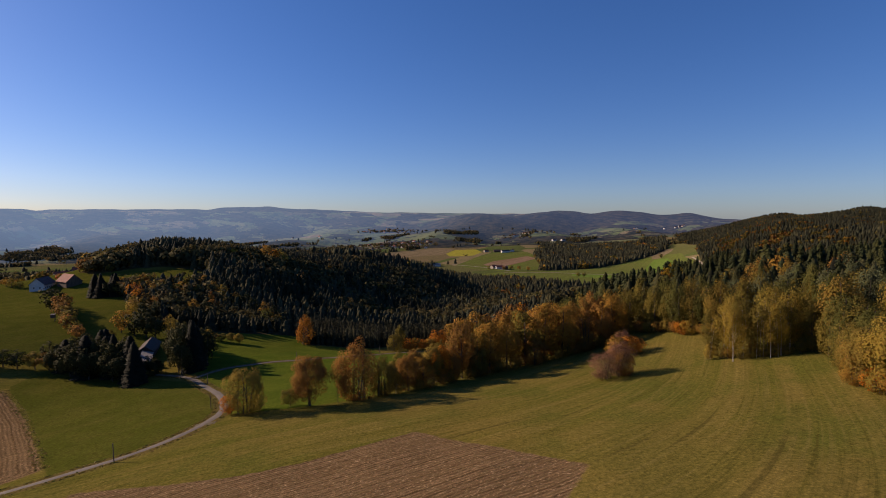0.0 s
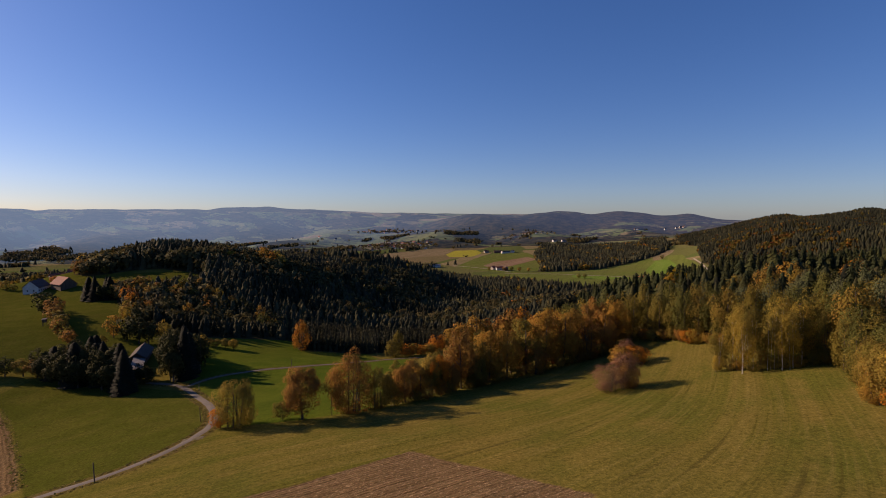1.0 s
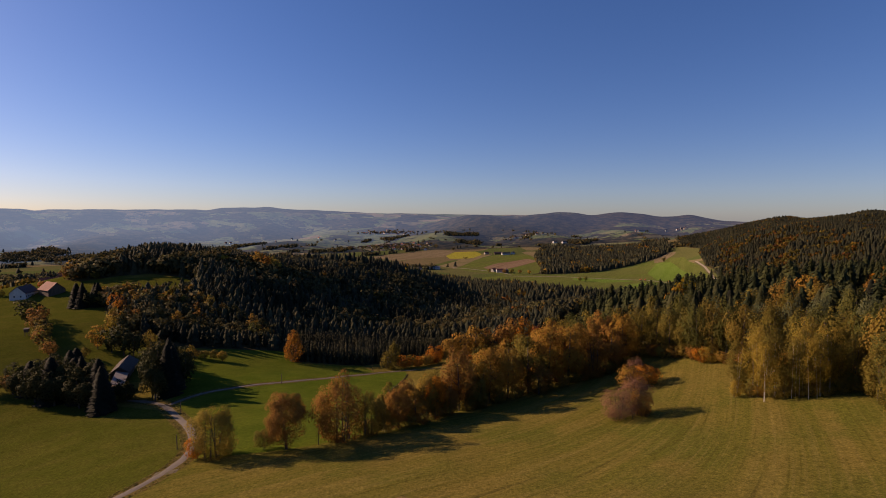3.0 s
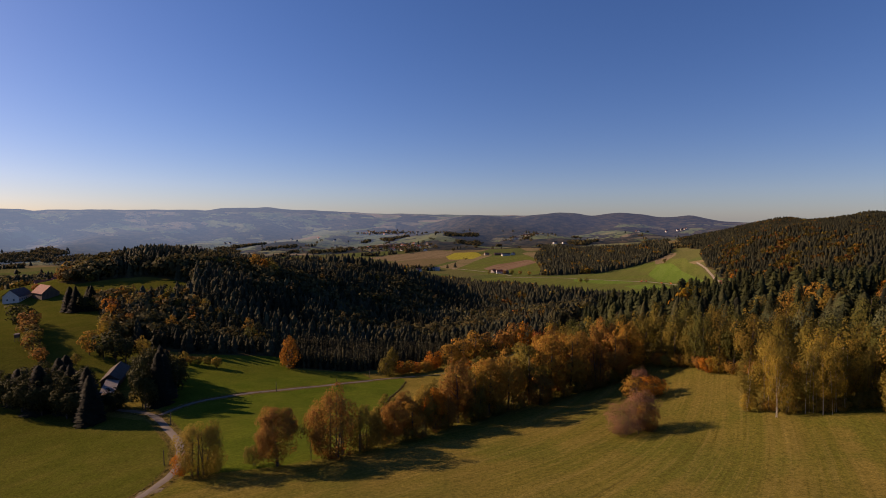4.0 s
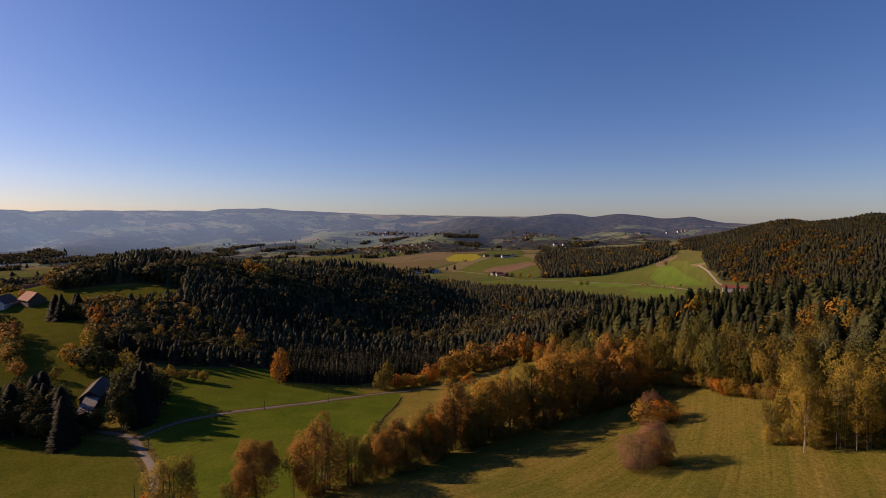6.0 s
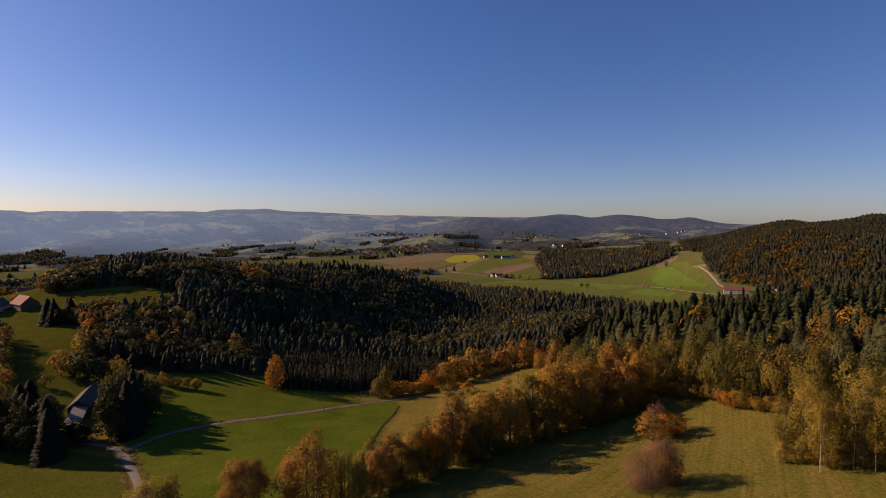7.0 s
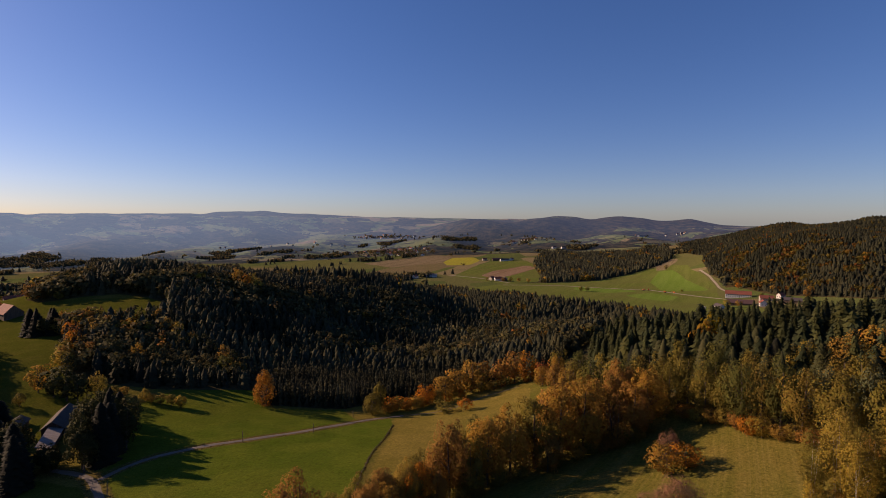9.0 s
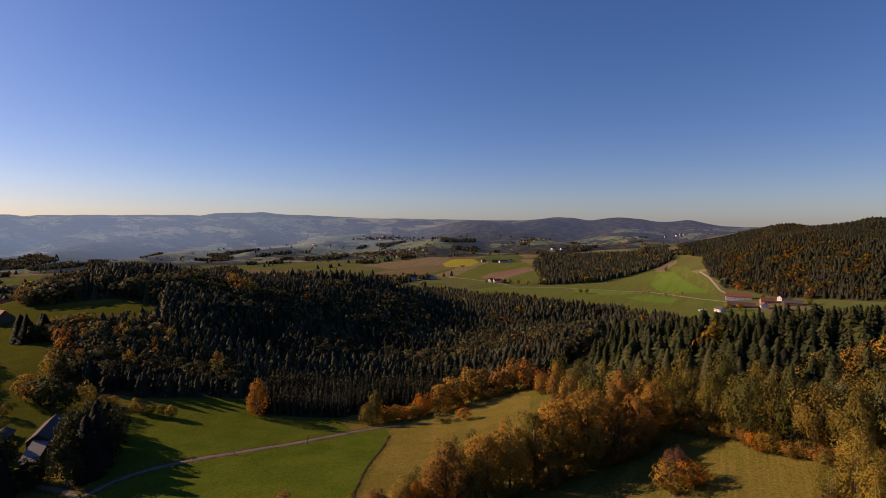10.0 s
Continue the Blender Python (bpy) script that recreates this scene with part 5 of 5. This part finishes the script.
def house_meshes(long, deep, wall, rise, walls, tiles, windows):
    key = (long, deep, wall, rise, walls.name, tiles.name, windows)
    if key in HOUSE:
        return HOUSE[key]
    a, b = long / 2, deep / 2
    v = [(-a, -b, -2.5), (a, -b, -2.5), (a, b, -2.5), (-a, b, -2.5), (-a, -b, wall), (a, -b, wall), (a, b, wall), (-a, b, wall), (-a, 0, wall + rise), (a, 0, wall + rise)]
    body = Shape().add(v, [(0, 1, 5, 4), (2, 3, 7, 6), (1, 2, 6, 5), (3, 0, 4, 7)], [(5, 6, 9), (7, 4, 8)]).mesh("wall", walls)
    eave, gable, th = 0.7, 0.6, 0.28
    roof = Shape()
    for s in (-1, 1):
        drop = rise * eave / b
        p = [(-a - gable, s * (b + eave), wall - drop), (a + gable, s * (b + eave), wall - drop), (a + gable, 0, wall + rise), (-a - gable, 0, wall + rise)]
        up = [(x, y, z + th) for x, y, z in p]
        roof.add(p + up, [(0, 1, 2, 3), (4, 5, 6, 7), (0, 1, 5, 4), (1, 2, 6, 5), (3, 0, 4, 7)])
    roof = roof.mesh("roof", tiles)
    chimney = Shape().box(-0.4, 0.4, -0.4, 0.4, wall + rise * 0.6, wall + rise + 1.0).box(-0.5, 0.5, -0.5, 0.5, wall + rise + 1.0, wall + rise + 1.15).mesh("chimney", TILES_VIOLET)
    pane = Shape().box(-0.55, 0.55, -0.04, 0.04, -0.7, 0.7).mesh("window", PANE)
    door = Shape().box(-0.6, 0.6, -0.05, 0.05, 0, 2.1).mesh("door", BOARDS)
    HOUSE[key] = body, roof, chimney, pane, door
    return HOUSE[key]


def house(x, y, turn, long, deep, wall, rise, walls, tiles, label, name="house", windows=True, chimney=True, group=""):
    body, roof, stack, pane, door = house_meshes(long, deep, wall, rise, walls, tiles, windows)
    h = new(name)
    h.matrix_basis = pose(x, y, ground_z(x, y) + (0.8 if y > 700 else 0), 0, 0, turn)
    part("wall", body, h)
    cover_of = part("roof", roof, h)
    if chimney:
        part("chimney", stack, cover_of).location.x = long * 0.2
    if windows:
        count = max(2, int(long // 3.2))
        for side in (-1, 1):
            for row in range(int(wall // 2.6)):
                for k in range(count):
                    w = part("window", pane, h)
                    w.location = (-long / 2 + long * (k + 0.5) / count, side * (deep / 2 + 0.02), 1.5 + 2.7 * row)
        for side in (-1, 1):
            for k in (-1, 1):
                w = part("window", pane, h)
                w.location, w.rotation_euler = (side * (long / 2 + 0.02), k * deep * 0.2, 1.5), (0, 0, math.pi / 2)
        part("door", door, h).location = (long * 0.05, -deep / 2 - 0.03, 0)
    return tagged(h, label, "barn" if name == "barn" else "house", group)


# the old farm among the spruces: long roof and a lower lean-to with pale sheets
house(-167.5, 276, 112, 23, 8, 3.2, 3.0, BOARDS, OLD_SHEET, "long old barn with a grey roof among dark spruces", "barn", False, False)
shed = new("shed")
shed.matrix_basis = pose(-158.2, 258.5, ground_z(-160, 260), 0, 0, 117)
part("wall", Shape().box(-12.5, 12.5, -2.2, 2.2, -2, 3.0).mesh("wall", BOARDS), shed)
part("roof", Shape().add([(-13.2, -2.8, 2.9), (13.2, -2.8, 2.9), (13.2, 2.7, 4.3), (-13.2, 2.7, 4.3), (-13.2, -2.8, 3.1), (13.2, -2.8, 3.1), (13.2, 2.7, 4.5), (-13.2, 2.7, 4.5)],
                         [(0, 1, 2, 3), (4, 5, 6, 7), (0, 1, 5, 4), (1, 2, 6, 5), (2, 3, 7, 6), (3, 0, 4, 7)]).mesh("roof", SHEET), shed, "pale grey metal roof sheets")
tagged(shed, "low lean-to shed with pale metal roof beside the barn", "shed")

house(-184, 271, 110, 10, 6, 2.4, 1.8, BOARDS, OLD_SHEET, "small wooden outbuilding with grey roof beside the barn", "barn", False, False)
plant("shrub", "gold", -173, 262, 6, 6, "beside the old barn")
# farm on the hill to the left
house(-371, 453, 104, 20, 12, 4.6, 5.4, PLASTER, TILES_DARK, "white farmhouse with dark tiled roof on the hill meadow")
house(-350, 458, 150, 19, 13, 4.0, 6.0, BOARDS, TILES_RED, "wooden barn with red tiled roof on the hill", "barn", False, False)
for x, y, t, l in ((-452, 575, 30, 11), (-436, 566, 50, 22), (-418, 562, 20, 11), (-470, 590, 60, 10), (-405, 556, 35, 9), (-446, 600, 10, 12)):
    house(x, y, t, l, 8, 2.8, 2.8, PLASTER if l < 15 else CREAM, TILES_RED, "small house with red tiled roof behind the hill", group="hill hamlet")

# big farm in the valley below the ridge
house(538, 932, -28, 40, 13, 5.8, 5.2, PLASTER, TILES_RED, "long white farmhouse with red roof in the valley", group="valley farm")
house(496, 856, -26, 38, 17, 3.2, 4.8, BOARDS, TILES_VIOLET, "large barn with brown tiled roof in the valley", "barn", False, False, "valley farm")
house(515, 828, 66, 12, 10, 5.0, 4.0, PLASTER, TILES_RED, "tall white house with red gable roof", group="valley farm")
house(548, 870, -20, 20, 10, 4.0, 4.2, CREAM, TILES_RED, "cream outbuilding with red roof", group="valley farm")
house(560, 826, -35, 24, 11, 4.0, 3.8, BOARDS, TILES_DARK, "dark wooden shed with grey roof", "barn", False, False, "valley farm")
house(576, 876, 20, 11, 8, 4.2, 3.6, PLASTER, TILES_RED, "small white house below the wood", group="valley farm")
house(440, 819, 100, 14, 9, 4.0, 3.6, PLASTER, TILES_DARK, "white shed with dark roof beside the valley farm", group="valley farm")
# farmsteads further out
for x, y, t, l, walls, tiles in ((161, 1400, 10, 20, PLASTER, TILES_RED), (178, 1388, 80, 22, BOARDS, TILES_VIOLET), (145, 1412, 40, 14, CREAM, TILES_RED),
                                 (254, 2000, 15, 34, PLASTER, TILES_DARK), (285, 2020, 70, 26, PLASTER, TILES_RED), (225, 2030, 5, 30, BOARDS, TILES_VIOLET), (180, 2050, 20, 18, CREAM, TILES_RED),
                                 (-95, 1452, 12, 26, CREAM, TILES_RED), (-70, 1462, 60, 16, PLASTER, TILES_RED), (-30, 1490, 5, 44, PLASTER, SHEET), (-190, 1500, 30, 16, PLASTER, TILES_DARK),
                                 (1087, 2700, 10, 50, PLASTER, SHEET), (1060, 2690, 60, 30, PLASTER, TILES_RED), (1400, 2690, 20, 30, PLASTER, TILES_RED), (1450, 2700, 50, 24, PLASTER, TILES_RED),
                                 (1360, 2680, 10, 22, PLASTER, TILES_DARK), (600, 2450, 20, 24, PLASTER, TILES_DARK), (650, 2440, 60, 20, CREAM, TILES_RED), (560, 2480, 30, 22, PLASTER, TILES_RED),
                                 (-120, 2275, 10, 26, PLASTER, TILES_RED), (-150, 2290, 50, 20, CREAM, TILES_RED), (-80, 2265, 80, 18, PLASTER, TILES_DARK)):
    house(x, y, t, l, 12, 5.0, 4.2, walls, tiles, "farm building among fields in the outer valley", windows=l < 25, group="outer farms")


def village(cx, cy, sx, sy, count, seed):
    r = np.random.default_rng(seed)
    for n in range(count):
        x, y = cx + r.normal() * sx, cy + r.normal() * sy
        l = (11, 14, 18)[n % 3]
        walls, tiles = ((PLASTER, TILES_RED), (CREAM, TILES_VIOLET), (PLASTER, TILES_DARK), (CREAM, TILES_RED))[n % 4]
        house(x, y, float(r.integers(0, 9) * 20), l * 0.9, 8.5, 4.6, 4.4, walls, tiles, "village house with a steep tiled roof in the valley", windows=False, chimney=n % 2 == 0, group="village houses")


village(-255, 2440, 85, 75, 78, 81)
village(-360, 3240, 85, 28, 24, 82)
village(-900, 2900, 220, 130, 8, 83)
village(470, 2750, 45, 18, 12, 84)
village(1165, 2925, 30, 12, 5, 85)
village(1415, 2985, 45, 12, 7, 86)


def village_trees():
    r = np.random.default_rng(91)
    x = np.r_[-255 + r.normal(size=330) * 105, -360 + r.normal(size=90) * 110, 470 + r.normal(size=40) * 70]
    y = np.r_[2440 + r.normal(size=330) * 90, 3235 + r.normal(size=90) * 35, 2752 + r.normal(size=40) * 30]
    h = r.uniform(8, 14, len(x))
    tints = pick_tints(r, len(x), SHADY, (2, 3, 1, 3, 3))
    many("village_trees", BROADS_FAR, x, y, h, h * 1.2, tints, WOODS_LEAF, "brown and olive garden trees between the village houses", "trees", 92)


village_trees()


# ---- small things ----
def pole(x, y, high, lean=0.0):
    p = new("wooden_pole")
    p.matrix_basis = pose(x, y, ground_z(x, y), 0, lean, float(RNG.uniform(0, 360)))
    part("post", Shape().tube([(0, 0, -0.5), (0, 0, high)], [0.15, 0.11], 8).mesh("post", WOODEN, True), p)
    part("cap", Shape().tube([(0, 0, high), (0, 0, high + 0.12)], [0.13, 0.02], 8).mesh("cap", WOODEN), p)
    tagged(p, "weathered wooden pole beside the lane", "pole", "lane poles")


for x, y, h in ((-86.5, 125.5, 5.2), (-82.5, 171, 4.8), (-104, 213, 4.8), (-79, 261, 4.8), (-53, 276, 4.4), (-40, 305, 4.4)):
    pole(x, y, h, 2.0)

fence = new("fence")
line = along([(-18, 291), (-19, 272), (-22, 250), (-22.5, 225), (-22, 196)], 3.6, 0.15, 91)
post = Shape().tube([(0, 0, -0.4), (0, 0, 1.25)], [0.09, 0.075], 6).mesh("post", WOODEN, True)
for x, y in line:
    part("post", post, fence).location = (x, y, ground_z(x, y))
for high in (0.55, 1.05):
    part("wire", Shape().tube([(x, y, ground_z(x, y) + high) for x, y in line], [0.03] * len(line), 4).mesh("wire", WOODEN), fence)
tagged(fence, "low post and wire fence between meadow and stubble", "fence")

# raised hide beside the hill hedge
hide = new("hunting_hide")
hide.matrix_basis = pose(-258, 322, ground_z(-258, 322), 0, 0, 20)
for sx in (-0.8, 0.8):
    for sy in (-0.8, 0.8):
        part("leg", Shape().tube([(sx * 1.3, sy * 1.3, -0.3), (sx, sy, 2.6)], [0.1, 0.1], 6).mesh("leg", WOODEN), hide)
part("cabin", Shape().box(-1.1, 1.1, -1.1, 1.1, 2.6, 4.6).mesh("cabin", BOARDS), hide)
part("roof", Shape().add([(-1.4, -1.4, 4.6), (1.4, -1.4, 4.6), (1.4, 1.4, 5.0), (-1.4, 1.4, 5.0), (-1.4, -1.4, 4.7), (1.4, -1.4, 4.7), (1.4, 1.4, 5.1), (-1.4, 1.4, 5.1)],
                         [(0, 1, 2, 3), (4, 5, 6, 7), (0, 1, 5, 4), (1, 2, 6, 5), (2, 3, 7, 6), (3, 0, 4, 7)]).mesh("roof", TILES_DARK), hide)
tagged(hide, "small dark wooden hunting hide on legs by the hedge", "hide")


# digger and trailers on the valley road, far off
def machine(x, y, turn):
    m = new("excavator")
    m.matrix_basis = pose(x, y, ground_z(x, y), 0, 0, turn)
    part("tracks", Shape().box(-2.2, 2.2, -1.4, -0.8, 0, 0.9).box(-2.2, 2.2, 0.8, 1.4, 0, 0.9).mesh("tracks", TILES_DARK), m)
    part("body", Shape().box(-2.0, 1.2, -1.3, 1.3, 0.9, 2.4).mesh("body", ORANGE_PAINT), m)
    part("cab", Shape().box(-0.2, 1.3, -1.2, 0.1, 2.4, 3.4).mesh("cab", ORANGE_PAINT), m)
    part("arm", Shape().tube([(1.0, 0.4, 2.0), (3.6, 0.4, 4.4), (5.6, 0.4, 1.4)], [0.35, 0.3, 0.2], 5).mesh("arm", ORANGE_PAINT), m)
    tagged(m, "orange excavator working beside the valley road", "excavator", "road works")


for x, y, t in ((450, 1130, 20), (458, 1124, 70), (472, 1075, 200), (482, 1056, 120)):
    machine(x, y, t)

caravan = new("caravan")
caravan.matrix_basis = pose(416, 824, ground_z(416, 824), 0, 0, 8)
part("body", Shape().box(-6, 6, -1.4, 1.4, 0.8, 3.4).mesh("body", PLASTER), caravan)
part("wheel", Shape().tube([(1, -1.5, 0.5), (1, 1.5, 0.5)], [0.5, 0.5], 10).mesh("wheel", TILES_DARK), caravan)
tagged(caravan, "white site caravan parked on the valley field", "caravan")

# single trees in the valley
for x, y, h, leaf in ((318, 1150, 12, "olive"), (331, 1148, 12, "olive"), (640, 1440, 14, "olive"), (560, 1500, 12, "ochre"), (500, 1060, 6, "olive"), (585, 1010, 13, "orange"), (600, 1040, 12, "rust"),
                      (600, 930, 13, "ochre"), (560, 900, 9, "olive"), (462, 835, 14, "gold"), (475, 825, 12, "ochre"), (170, 1370, 12, "rust"), (190, 1365, 14, "olive"), (130, 1380, 12, "olive"), (210, 1350, 13, "rust"),
                      (235, 1345, 12, "ochre"), (600, 850, 14, "rust"), (620, 870, 14, "ochre"), (575, 812, 12, "olive")):
    plant("broad_tree", leaf, x, y, h, h * 0.95, "in the valley fields", "valley trees")
for x, y, h, leaf in ((-420, 470, 9, "ochre"), (-408, 462, 10, "olive"), (-396, 458, 7, "olive"), (-330, 486, 9, "olive"), (-440, 455, 10, "olive"), (-368, 470, 9, "red"), (-345, 530, 12, "rust"), (-338, 522, 13, "orange")):
    plant("broad_tree", leaf, x, y, h, h * 0.95, "near the hill farm", "farm trees")


# rough grass on the lane's banks and along the edges of the ploughed strips
def bank_grass():
    r = np.random.default_rng(33)
    spots = []
    for line, count, near, far_off in ((LANES[0], 1500, 2.0, 3.6), (LANES[1], 900, 1.8, 3.0), ([(-199, 218), (-183, 205), (-158, 182), (-124, 146), (-107, 127)], 700, -0.3, 1.6)):
        p = dense(line)
        k = r.integers(1, len(p) - 1, count)
        way = p[k + 1] - p[k - 1]
        way /= np.linalg.norm(way, axis=1, keepdims=True) + 1e-9
        off = r.uniform(near, far_off, count) * r.choice((-1, 1), count)
        spots.append(p[k] + np.stack([way[:, 1], -way[:, 0]], 1) * off[:, None] + r.normal(size=(count, 2)) * 0.3)
    p = dense([(-18, 291), (-19, 272), (-22, 250), (-22.5, 225), (-22, 196)])
    spots.append(p[r.integers(0, len(p), 520)] + r.normal(size=(520, 2)) * 0.25)
    at = np.concatenate(spots)
    high = r.uniform(0.10, 0.30, len(at))
    high[-520:] *= 1.2  # tall weeds under the fence
    c = np.c_[at, relief(at[:, 0], at[:, 1]) + high * 0.4]
    side = unit(np.c_[r.normal(size=(len(at), 2)), np.zeros(len(at))])
    up = unit(np.c_[r.normal(size=(len(at), 2)) * 0.9, np.ones(len(at))])
    a, b = side * (high * r.uniform(1.0, 2.2, len(at)))[:, None], up * high[:, None] * 0.6
    v = np.stack([c - a - b, c + a - b, c + a * 0.55 + b, c - a * 0.55 + b], 1).reshape(-1, 3)
    tints = pick_tints(r, len(at), [(0.115, 0.096, 0.028), (0.150, 0.118, 0.040), (0.086, 0.090, 0.022), (0.180, 0.145, 0.060)], (3, 2, 3, 1))
    tints[-520:] = (0.045, 0.038, 0.016)
    me = mesh_of("bank_grass", v, np.arange(len(v)).reshape(-1, 4), None, WOODS_LEAF, tint=np.repeat(np.c_[tints, np.ones(len(at))], 4, 0))
    tagged(new("bank_grass", me), "rough dry grass and weeds along lane banks and fence", "grass", kind="stuff")


bank_grass()
